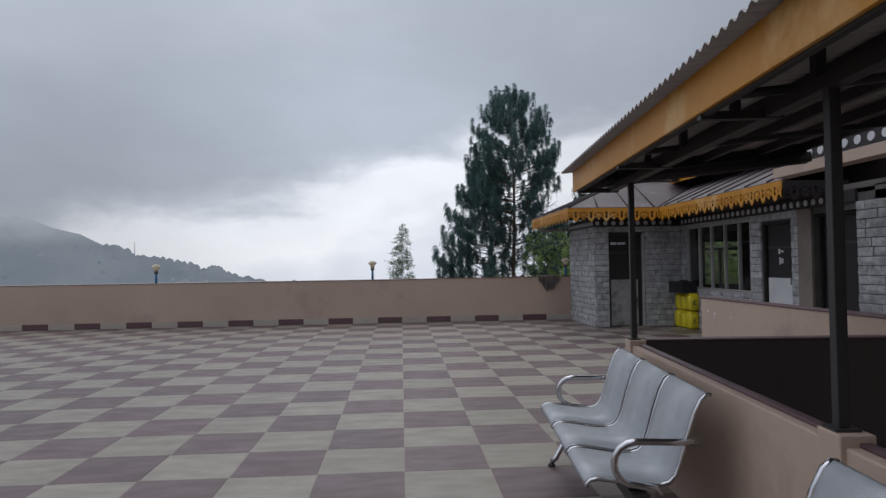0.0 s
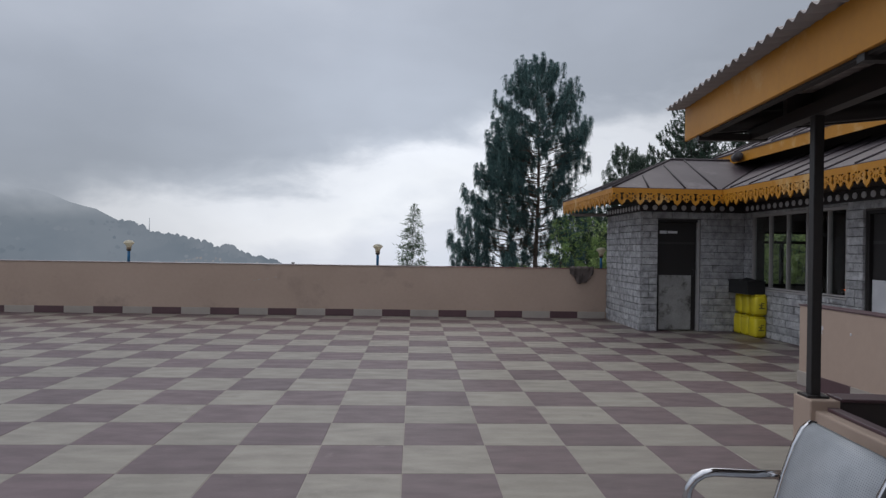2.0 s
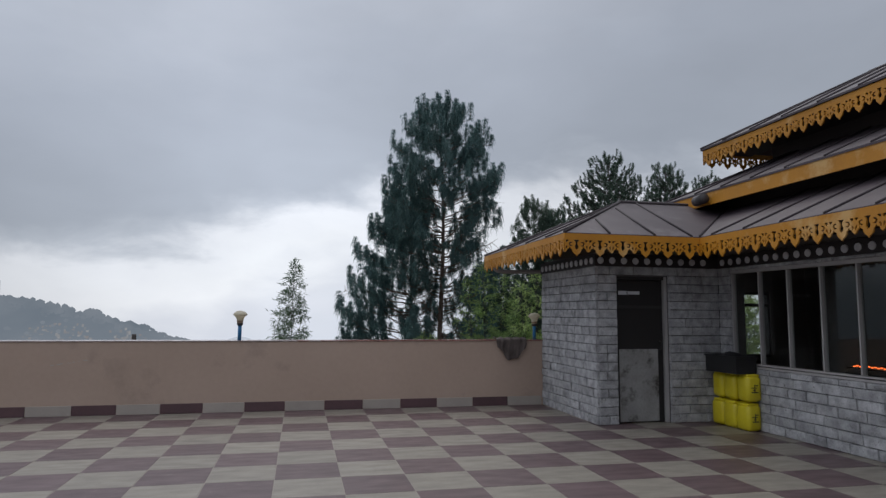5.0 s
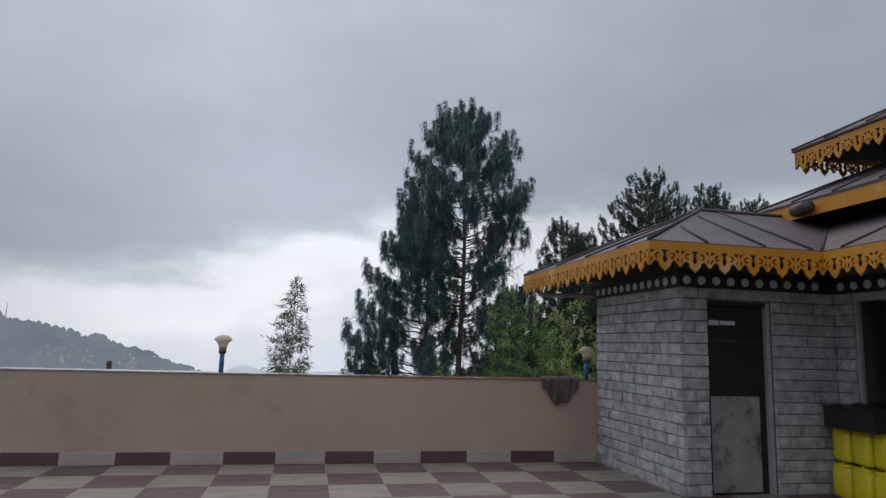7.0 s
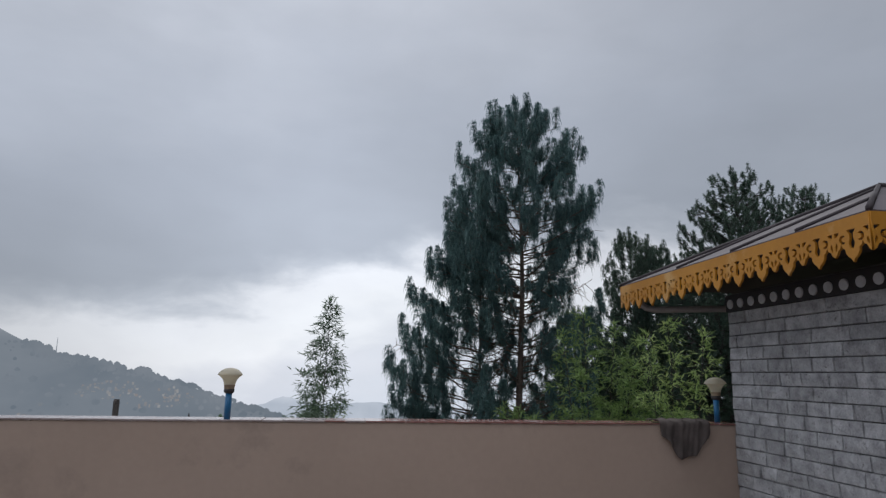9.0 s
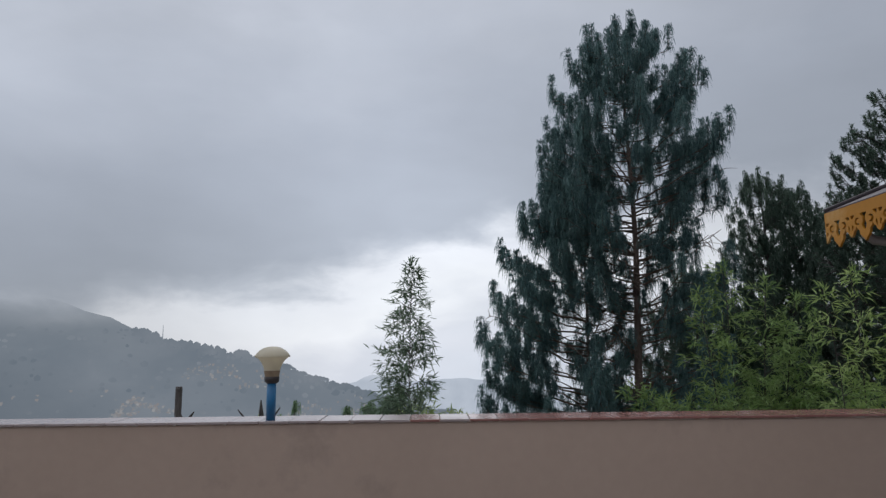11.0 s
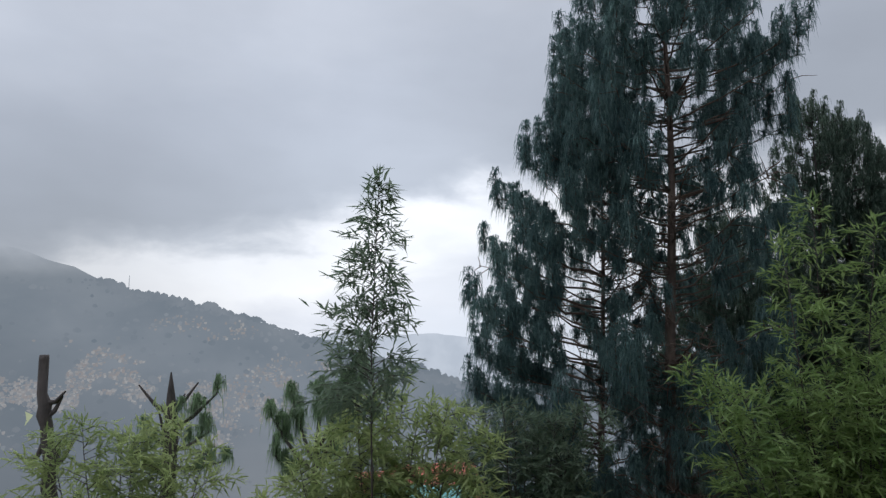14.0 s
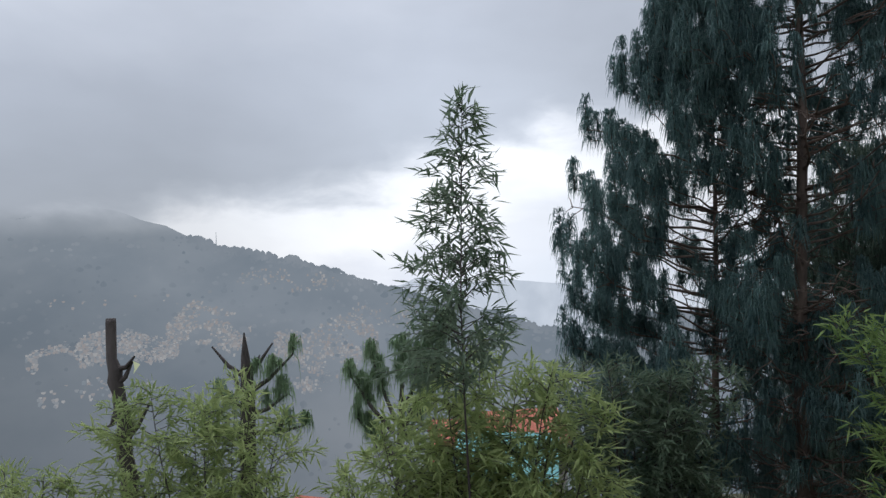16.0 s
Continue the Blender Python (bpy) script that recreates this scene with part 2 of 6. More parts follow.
M_DOOR_GREY = surface("grey_door_panel", (0.33, 0.325, 0.32), (0.22, 0.215, 0.21), 0.6, 0, 3, 40, 0.08, 0, (1, 1, 1), 0.1, ((0.06, 0.055, 0.05), 3.2, 0.53))
M_DOOR_WHITE = surface("white_door_panel", (0.62, 0.62, 0.64), (0.5, 0.5, 0.52), 0.5, 0, 3, 40, 0.05)
M_FRAME = surface("grey_window_frame", (0.40, 0.385, 0.375), (0.33, 0.315, 0.31), 0.5, 0, 3, 50, 0.05)
# Dark plaster tone: the dimness of the unlit room is put into it.
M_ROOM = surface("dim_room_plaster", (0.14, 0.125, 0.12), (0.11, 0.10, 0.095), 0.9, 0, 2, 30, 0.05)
M_YELLOW_PLASTIC = surface("yellow_plastic", (0.72, 0.60, 0.02), (0.62, 0.50, 0.02), 0.4, 0, 4, 50, 0.04, 0.05)
M_BLACK_PLASTIC = surface("black_plastic", (0.008, 0.008, 0.009), (0.014, 0.014, 0.015), 0.6, 0, 6, 50, 0.2)
M_MARK = surface("dark_print", (0.03, 0.03, 0.02), (0.05, 0.05, 0.03), 0.6, 0, 6, 60, 0.0)
M_BLUE = surface("blue_post_paint", (0.018, 0.16, 0.34), (0.014, 0.12, 0.27), 0.4, 0, 4, 50, 0.06, 0, (1, 1, 1), 0.1, ((0.02, 0.05, 0.08), 9, 0.64))
M_COLLAR = surface("brown_collar", (0.05, 0.042, 0.042), (0.035, 0.03, 0.03), 0.5, 0, 6, 60, 0.05)
M_CLOTH = surface("worn_brown_cloth", (0.15, 0.125, 0.115), (0.075, 0.062, 0.058), 0.95, 0, 5, 120, 0.4, 0, (1, 1, 1), 0.03, ((0.17, 0.15, 0.14), 6, 0.6), 0.1)
M_PILASTER = surface("brown_plaster", (0.23, 0.19, 0.165), (0.16, 0.13, 0.115), 0.8, 0, 2, 30, 0.15)
M_PIPE = surface("grey_pipe", (0.34, 0.32, 0.31), (0.25, 0.23, 0.22), 0.5, 0, 5, 50, 0.05)
M_BARK = surface("pine_bark", (0.19, 0.145, 0.12), (0.08, 0.064, 0.056), 0.95, 0, 4, 22, 0.9, 0, (1, 1, 0.35), 0.03, None, 0.2, 0.03)
M_BARK_GREY = surface("grey_bark", (0.125, 0.112, 0.108), (0.05, 0.044, 0.043), 0.95, 0, 5, 28, 0.8, 0, (1, 1, 0.4), 0.03, ((0.10, 0.11, 0.06), 3, 0.6), 0.2, 0.03)
M_NEEDLE = leafy("pine_needles", (0.062, 0.120, 0.126), (0.142, 0.236, 0.222), 0.6, 1.6)
M_NEEDLE_DARK = leafy("cypress_sprays", (0.055, 0.098, 0.076), (0.125, 0.175, 0.130), 0.6, 0.8)
M_NEEDLE_FRESH = leafy("young_needles", (0.14, 0.225, 0.125), (0.25, 0.36, 0.20), 0.6, 1.5)
M_LEAF_GREY = leafy("slender_leaves", (0.115, 0.178, 0.118), (0.205, 0.27, 0.185), 0.4, 2.0)
M_LEAF_LIME = leafy("bamboo_leaves", (0.235, 0.315, 0.125), (0.42, 0.50, 0.225), 0.45, 2.0)
# Shaded and bright copies of bamboo_leaves: the light difference sits in the greens.
M_LEAF_GREEN = leafy("bamboo_leaves_shaded", (0.17, 0.275, 0.095), (0.33, 0.45, 0.175), 0.45, 2.0)
M_LEAF_MID = leafy("bamboo_leaves_bright", (0.22, 0.33, 0.105), (0.43, 0.54, 0.21), 0.45, 2.0)
M_SOIL = surface("hillside_soil", (0.045, 0.058, 0.026), (0.07, 0.062, 0.04), 0.95, 0, 0.2, 3, 0.6, 0, (1, 1, 1), 0.03, None, 0.2, 0.1)
M_HOUSE_RED = surface("red_roof_paint", (0.46, 0.13, 0.08), (0.36, 0.10, 0.06), 0.6, 0.1, 0.5, 6, 0.1)
M_HOUSE_TEAL = surface("teal_wall_paint", (0.16, 0.42, 0.42), (0.13, 0.34, 0.35), 0.7, 0, 0.5, 6, 0.1)
M_HOUSE_WALL = surface("pale_house_wall", (0.5, 0.47, 0.43), (0.4, 0.37, 0.34), 0.8, 0, 0.5, 6, 0.1)


def perforated(name):
    """Silver-grey sheet steel with a fine grid of punched holes."""
    m, n, l, p = nodes_of(name)
    co = n.new("ShaderNodeTexCoord")
    mp = n.new("ShaderNodeMapping")
    mp.inputs["Scale"].default_value = (95, 95, 95)
    l.new(co.outputs["Object"], mp.inputs["Vector"])
    sp = n.new("ShaderNodeSeparateXYZ")
    l.new(mp.outputs["Vector"], sp.inputs[0])
    sq = []
    both = n.new("ShaderNodeMath")
    l.new(sp.outputs["X"], both.inputs[0])
    l.new(sp.outputs["Z"], both.inputs[1])
    for src in (both.outputs[0], sp.outputs["Y"]):
        fr = n.new("ShaderNodeMath")
        fr.operation = "FRACT"
        l.new(src, fr.inputs[0])
        d = n.new("ShaderNodeMath")
        d.operation = "SUBTRACT"
        d.inputs[1].default_value = 0.5
        l.new(fr.outputs[0], d.inputs[0])
        e = n.new("ShaderNodeMath")
        e.operation = "MULTIPLY"
        l.new(d.outputs[0], e.inputs[0])
        l.new(d.outputs[0], e.inputs[1])
        sq.append(e)
    a = n.new("ShaderNodeMath")
    l.new(sq[0].outputs[0], a.inputs[0])
    l.new(sq[1].outputs[0], a.inputs[1])
    lt = n.new("ShaderNodeMath")
    lt.operation = "LESS_THAN"
    lt.inputs[1].default_value = 0.04
    l.new(a.outputs[0], lt.inputs[0])
    no = n.new("ShaderNodeTexNoise")
    no.inputs["Scale"].default_value = 4
    r = n.new("ShaderNodeValToRGB")
    r.color_ramp.elements[0].position, r.color_ramp.elements[0].color = 0.35, (0.34, 0.36, 0.385, 1)
    r.color_ramp.elements[1].position, r.color_ramp.elements[1].color = 0.7, (0.43, 0.45, 0.475, 1)
    l.new(no.outputs["Fac"], r.inputs["Fac"])
    mx = n.new("ShaderNodeMixRGB")
    mx.inputs[2].default_value = (0.20, 0.21, 0.225, 1)
    l.new(lt.outputs[0], mx.inputs[0])
    l.new(r.outputs["Color"], mx.inputs[1])
    l.new(mx.outputs[0], p.inputs["Base Color"])
    p.inputs["Metallic"].default_value, p.inputs["Roughness"].default_value = 0.1, 0.46
    return m


M_SEAT = perforated("perforated_silver_steel")


def glassy(name, tint, rough=0.02, clear=0.7):
    m, n, l, p = nodes_of(name)
    g = n.new("ShaderNodeBsdfGlossy")
    g.inputs["Roughness"].default_value = rough
    g.inputs["Color"].default_value = (0.9, 0.9, 0.9, 1)
    t = n.new("ShaderNodeBsdfTransparent")
    t.inputs["Color"].default_value = (*tint, 1)
    f = n.new("ShaderNodeLayerWeight")
    f.inputs["Blend"].default_value = 0.5
    pw = n.new("ShaderNodeMath")
    pw.operation = "POWER"
    pw.inputs[1].default_value = 4.0
    ma = n.new("ShaderNodeMath")
    ma.operation = "MULTIPLY_ADD"
    ma.inputs[1].default_value, ma.inputs[2].default_value = 0.9, 0.035
    l.new(f.outputs["Facing"], pw.inputs[0])
    l.new(pw.outputs[0], ma.inputs[0])
    mix = n.new("ShaderNodeMixShader")
    l.new(ma.outputs[0], mix.inputs[0])
    l.new(t.outputs[0], mix.inputs[1])
    l.new(g.outputs[0], mix.inputs[2])
    l.new(mix.outputs[0], n["Material Output"].inputs["Surface"])
    return m


M_GLASS = glassy("window_glass", (0.90, 0.93, 0.92))


def frosted(name):
    """Yellowed opal plastic of a lamp globe."""
    m, n, l, p = nodes_of(name)
    geo = n.new("ShaderNodeNewGeometry")
    t = n.new("ShaderNodeTexNoise")
    t.inputs["Scale"].default_value = 9
    l.new(geo.outputs["Position"], t.inputs["Vector"])
    r = n.new("ShaderNodeValToRGB")
    r.color_ramp.elements[0].color, r.color_ramp.elements[1].color = (0.78, 0.74, 0.62, 1), (0.70, 0.64, 0.51, 1)
    l.new(t.outputs["Fac"], r.inputs["Fac"])
    l.new(r.outputs["Color"], p.inputs["Base Color"])
    p.inputs["Roughness"].default_value = 0.35
    tr = n.new("ShaderNodeBsdfTranslucent")
    l.new(r.outputs["Color"], tr.inputs["Color"])
    mix = n.new("ShaderNodeMixShader")
    mix.inputs[0].default_value = 0.55
    l.new(p.outputs[0], mix.inputs[1])
    l.new(tr.outputs[0], mix.inputs[2])
    l.new(mix.outputs[0], n["Material Output"].inputs["Surface"])
    return m


M_GLOBE = frosted("opal_globe")
M_SOOT = surface("brown_globe_stain", (0.24, 0.17, 0.11), (0.36, 0.28, 0.19), 0.5, 0, 12, 70, 0.1)


def glow(name, color, strength):
    m, n, l, p = nodes_of(name)
    e = n.new("ShaderNodeEmission")
    e.inputs["Color"].default_value, e.inputs["Strength"].default_value = (*color, 1), strength
    l.new(e.outputs[0], n["Material Output"].inputs["Surface"])
    return m


M_LED = glow("orange_led", (1.0, 0.16, 0.035), 2.6)


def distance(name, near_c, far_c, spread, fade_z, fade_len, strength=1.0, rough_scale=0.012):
    """Far hillside in damp air: haze painted as emission colour over the woods, thinning out into the cloud above."""
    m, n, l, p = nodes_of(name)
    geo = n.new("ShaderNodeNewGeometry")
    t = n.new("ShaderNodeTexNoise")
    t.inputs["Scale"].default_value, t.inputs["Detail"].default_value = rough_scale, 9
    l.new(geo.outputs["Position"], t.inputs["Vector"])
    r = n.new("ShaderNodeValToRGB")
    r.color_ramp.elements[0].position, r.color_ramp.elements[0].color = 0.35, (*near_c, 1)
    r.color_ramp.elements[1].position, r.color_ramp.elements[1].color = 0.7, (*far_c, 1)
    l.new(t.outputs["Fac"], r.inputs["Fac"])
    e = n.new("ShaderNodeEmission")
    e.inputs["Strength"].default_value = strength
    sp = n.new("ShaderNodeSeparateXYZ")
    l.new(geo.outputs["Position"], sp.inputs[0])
    # haze painted by distance: the lower slope, nearer, gets a darker emission colour
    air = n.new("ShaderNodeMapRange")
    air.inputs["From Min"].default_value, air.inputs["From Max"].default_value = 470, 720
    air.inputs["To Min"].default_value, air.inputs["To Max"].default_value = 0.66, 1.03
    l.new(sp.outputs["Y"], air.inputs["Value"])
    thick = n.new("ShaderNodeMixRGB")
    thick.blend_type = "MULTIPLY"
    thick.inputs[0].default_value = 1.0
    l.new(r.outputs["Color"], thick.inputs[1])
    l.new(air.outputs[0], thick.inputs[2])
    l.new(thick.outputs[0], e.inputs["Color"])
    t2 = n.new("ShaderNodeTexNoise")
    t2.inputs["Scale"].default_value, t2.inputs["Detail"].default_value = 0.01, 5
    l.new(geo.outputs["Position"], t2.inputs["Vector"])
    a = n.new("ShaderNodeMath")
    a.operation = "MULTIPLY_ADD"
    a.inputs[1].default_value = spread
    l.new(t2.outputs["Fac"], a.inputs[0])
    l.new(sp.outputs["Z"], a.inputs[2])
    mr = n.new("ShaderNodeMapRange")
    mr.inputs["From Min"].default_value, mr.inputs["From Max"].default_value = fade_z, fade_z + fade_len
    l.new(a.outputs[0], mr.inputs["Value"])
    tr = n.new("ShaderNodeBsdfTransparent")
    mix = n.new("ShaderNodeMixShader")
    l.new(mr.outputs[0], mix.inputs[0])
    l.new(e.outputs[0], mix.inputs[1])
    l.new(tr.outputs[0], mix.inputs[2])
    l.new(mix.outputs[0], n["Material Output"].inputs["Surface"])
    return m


# Far slopes glow in their own tones: the haze is part of the colour.
M_HILL = distance("haze_painted_hillside", (0.140, 0.170, 0.206), (0.208, 0.235, 0.270), 70, 55, 55, 1.0, 0.006)
M_HILL_WOOD = distance("haze_painted_woods", (0.134, 0.164, 0.199), (0.198, 0.224, 0.259), 70, 55, 55, 1.0, 0.02)


def haze_painted_houses(name):
    """Walls and roofs of many far houses, an own tone for each: haze and roof shading are put into the emission."""
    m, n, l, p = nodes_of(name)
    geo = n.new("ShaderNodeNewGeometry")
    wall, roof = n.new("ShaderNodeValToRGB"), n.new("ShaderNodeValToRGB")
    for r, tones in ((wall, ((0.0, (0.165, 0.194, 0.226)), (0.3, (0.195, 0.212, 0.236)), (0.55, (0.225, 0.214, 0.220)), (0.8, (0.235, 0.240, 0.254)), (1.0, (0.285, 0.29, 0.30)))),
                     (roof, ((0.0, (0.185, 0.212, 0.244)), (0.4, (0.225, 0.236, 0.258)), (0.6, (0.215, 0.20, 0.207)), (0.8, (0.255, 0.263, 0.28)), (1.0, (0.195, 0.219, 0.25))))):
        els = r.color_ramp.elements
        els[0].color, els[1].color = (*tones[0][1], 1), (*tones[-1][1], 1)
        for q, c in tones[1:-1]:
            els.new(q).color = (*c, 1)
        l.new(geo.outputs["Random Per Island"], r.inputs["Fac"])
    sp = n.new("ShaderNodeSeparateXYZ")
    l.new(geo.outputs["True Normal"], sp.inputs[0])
    # upward faces take the roof tone, which paints the shading of roof against wall
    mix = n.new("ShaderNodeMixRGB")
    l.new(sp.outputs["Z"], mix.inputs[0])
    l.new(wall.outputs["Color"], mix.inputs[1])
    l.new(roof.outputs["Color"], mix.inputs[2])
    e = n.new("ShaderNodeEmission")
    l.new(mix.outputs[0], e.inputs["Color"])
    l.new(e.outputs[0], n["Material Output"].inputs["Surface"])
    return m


M_TOWN = haze_painted_houses("haze_painted_town")
M_FIELD = distance("haze_painted_field", (0.27, 0.31, 0.20), (0.31, 0.345, 0.235), 60, 300, 45, 1.15, 0.1)
M_HILL_FAR = distance("haze_painted_ridge", (0.40, 0.45, 0.53), (0.47, 0.52, 0.60), 40, -95, 60)

# ---- mesh helpers ----


def mesh_ob(name, verts, faces, material, parent=None, label="", smooth=False):
    me = bpy.data.meshes.new(name)
    me.from_pydata(verts, [], faces)
    me.materials.append(material)
    if smooth:
        for p in me.polygons:
            p.use_smooth = True
    me.update()
    ob = new(name, me)
    if parent:
        ob.parent = parent
    if label:
        ob["label"] = label
    return ob


def part(name, bm, material, parent=None, label="", smooth=False):
    me = bpy.data.meshes.new(name)
    bm.normal_update()
    bm.to_mesh(me)
    bm.free()
    me.materials.append(material)
    if smooth:
        for p in me.polygons:
            p.use_smooth = True
    ob = new(name, me)
    if parent:
        ob.parent = parent
    if label:
        ob["label"] = label
    return ob


def share(name, data, parent, m):
    ob = new(name, data)
    ob.parent = parent
    ob.matrix_basis = m
    return ob


def thing(name, label, category, m=None, group="", kind=""):
    ob = new(name)
    if m is not None:
        ob.matrix_basis = m
    return tagged(ob, label, category, group, kind)


def add_box(bm, lo, hi, bevel=0.0, m=None):
    g = bmesh.ops.create_cube(bm, size=1.0)
    vs = g["verts"]
    for v in vs:
        v.co = Vector([(lo[i] + hi[i]) / 2 + v.co[i] * (hi[i] - lo[i]) for i in range(3)])
    if bevel:
        es = list({e for v in vs for e in v.link_edges})
        r = bmesh.ops.bevel(bm, geom=es, offset=bevel, segments=2, affect="EDGES", profile=0.5)
        vs = list({v for f in r["faces"] for v in f.verts} | {v for v in vs if v.is_valid})
    if m is not None:
        for v in vs:
            v.co = m @ v.co
    return vs


def box(name, lo, hi, material, parent=None, label="", bevel=0.0, m=None):
    bm = bmesh.new()
    add_box(bm, lo, hi, bevel, m)
    return part(name, bm, material, parent, label)


def tube(name, pts, radius, material, parent=None, label="", sides=10, closed_ends=True):
    """A round bar along a polyline; radius may be a list, one for each point."""
    pts = [Vector(p) for p in pts]
    rad = radius if isinstance(radius, (list, tuple)) else [radius] * len(pts)
    verts, faces = [], []
    side = None
    for i, p in enumerate(pts):
        d = (pts[min(i + 1, len(pts) - 1)] - pts[max(i - 1, 0)]).normalized()
        if side is None:
            side = d.orthogonal().normalized()
        side = (side - d * side.dot(d)).normalized()
        up = d.cross(side)
        for k in range(sides):
            a = 2 * math.pi * k / sides
            verts.append(p + (side * math.cos(a) + up * math.sin(a)) * rad[i])
    for i in range(len(pts) - 1):
        for k in range(sides):
            a, b = i * sides + k, i * sides + (k + 1) % sides
            faces.append((a, b, b + sides, a + sides))
    if closed_ends:
        faces.append(tuple(range(sides))[::-1])
        faces.append(tuple((len(pts) - 1) * sides + k for k in range(sides)))
    return mesh_ob(name, verts, faces, material, parent, label, True)


def lathe(name, profile, material, parent=None, label="", steps=28):
    verts, faces = [], []
    for r, z in profile:
        for k in range(steps):
            a = 2 * math.pi * k / steps
            verts.append((r * math.cos(a), r * math.sin(a), z))
    for i in range(len(profile) - 1):
        for k in range(steps):
            a, b = i * steps + k, i * steps + (k + 1) % steps
            faces.append((a, b, b + steps, a + steps))
    return mesh_ob(name, verts, faces, material, parent, label, True)


def slab(name, poly, thick, material, parent=None, label=""):
    """A plate: a polygon in space, with its thickness downwards."""
    n = len(poly)
    verts = [Vector(p) for p in poly] + [Vector(p) - Vector((0, 0, thick)) for p in poly]
    faces = [tuple(range(n)), tuple(range(n, 2 * n))[::-1]] + [((i + 1) % n, i, n + i, n + (i + 1) % n) for i in range(n)]
    return mesh_ob(name, verts, faces, material, parent, label)


# ---- the terrace: plan numbers ----
TILE = 0.6
PAR_Y, PAR_H, PAR_D = 16.0, 1.08, 0.32
BLK_X, BLK_Y, WIN_X = 4.255, 13.96, 6.2
EAVE_X, EAVE_Y, EAVE_IN, EAVE_END = 3.47, 13.24, 5.42, 8.9
EAVE_Z, WALL_TOP = 2.565, 2.20
FLOOR_X0, FLOOR_X1, FLOOR_Y0 = -14.4, 6.0, -5.0

terrace = tagged(box("floor", (FLOOR_X0 - 0.3, FLOOR_Y0, -0.35), (9.8, PAR_Y + PAR_D, -0.0022), M_JOINT), "terrace floor laid in cream and mauve checkerboard tiles", "floor", "", "structure")

parapet = tagged(box("wall_north", (FLOOR_X0, PAR_Y, -2.5), (BLK_X + 0.3, PAR_Y + PAR_D - 0.02, PAR_H - 0.014), M_PAINT, None, "", 0.012), "beige painted terrace parapet with tiled top and chequered skirting", "parapet", "", "structure")
tagged(box("wall_west", (FLOOR_X0 - 0.3, FLOOR_Y0, -2.5), (FLOOR_X0, PAR_Y + PAR_D - 0.02, PAR_H), M_PAINT, None, "", 0.012), "beige painted terrace parapet along the side", "parapet", "", "structure")
tagged(box("wall_south", (FLOOR_X0 - 0.3, FLOOR_Y0 - 0.3, -2.5), (9.8, FLOOR_Y0, 2.6), M_PAINT), "beige painted wall closing the terrace", "wall", "", "structure")

# scratches on the parapet face
scr = bmesh.new()
rs = random.Random(5)
for k in range(7):
    x0 = -3.32 + 0.075 * k + rs.uniform(-0.02, 0.02)
    z0 = 0.72 + 0.012 * k
    add_box(scr, (x0, PAR_Y - 0.004, z0), (x0 + rs.uniform(0.015, 0.06), PAR_Y + 0.001, z0 + rs.uniform(0.006, 0.016)))
part("paint_scratch", scr, M_SKIRT_PALE, parapet, "pale scratches in the paint")

# ---- far ground ----
RIDGE = ((-3000, 60), (-900, 95), (-640, 98), (-520, 82), (-430, 60), (-378, 41), (-321, 16), (-261, 6), (-179, -17), (-90, -43), (0, -70), (120, -98), (300, -150), (700, -220), (3000, -300))


def ridge(x):
    for (xa, za), (xb, zb) in zip(RIDGE, RIDGE[1:]):
        if xa <= x <= xb:
            return za + (zb - za) * (x - xa) / (xb - xa)
    return -260


def ground_z(x, y):
    near = -2.6 if y < 16.6 else -2.6 - 0.30 * min(y - 16.6, 40) - 0.62 * max(min(y, 460) - 56.6, 0)
    if y < 16.6:
        return near
    wob = noise.noise(Vector((x * 0.02, y * 0.02, 0))) * min(0.05 * (y - 16.6), 9)
    rug = noise.noise(Vector((x * 0.06, y * 0.06, 3))) * 5 if y > 400 else 0
    far = ridge(x) - 0.66 * (800 - y) if y <= 800 else ridge(x) - 0.9 * (y - 800)
    z = max(near, far) if y > 300 else near
    return max(z + wob + rug, -330) - (70 if y > 1100 else 0)


def ground():
    xs = [-3000, -2000, -1400, -1000] + [-800 + 16 * i for i in range(76)] + [500, 700, 1000, 1600, 3000]
    ys = [-60, -20, 10, 16.5, 17, 19, 22, 26, 31, 37, 45, 55, 70, 90, 120, 160, 210, 270, 340, 400, 430] + [450 + 12 * i for i in range(31)] + [840, 900, 1000, 1300, 2000, 3500]
    verts = [(x, y, ground_z(x, y)) for y in ys for x in xs]
    nx = len(xs)
    faces = [(j * nx + i, j * nx + i + 1, (j + 1) * nx + i + 1, (j + 1) * nx + i) for j in range(len(ys) - 1) for i in range(nx - 1)]
    ob = mesh_ob("ground", verts, faces, M_SOIL, None, "", True)
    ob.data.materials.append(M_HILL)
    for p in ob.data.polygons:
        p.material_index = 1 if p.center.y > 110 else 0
    return tagged(ob, "steep wooded hillside dropping into a misty valley", "hillside", "", "structure")


ground()

# woods on the far ridge and slope
rw = random.Random(21)
wv, wf = [], []


def far_tree(x, y, h, r):
    z = ground_z(x, y) - 1
    b = len(wv)
    k = 6
    tilt = rw.uniform(0, 6.28)
    for lvl, (rr, zz) in enumerate(((r * 0.6, 0), (r, 0.35 * h), (r * 0.85, 0.68 * h))):
        for i in range(k):
            a = tilt + 2 * math.pi * i / k
            q = rr * rw.uniform(0.75, 1.2)
            wv.append((x + q * math.cos(a), y + q * math.sin(a), z + zz))
    wv.append((x, y, z + h))
    for lvl in range(2):
        for i in range(k):
            c, d = b + lvl * k + i, b + lvl * k + (i + 1) % k
            wf.append((c, d, d + k, c + k))
    for i in range(k):
        wf.append((b + 2 * k + i, b + 2 * k + (i + 1) % k, b + 3 * k))


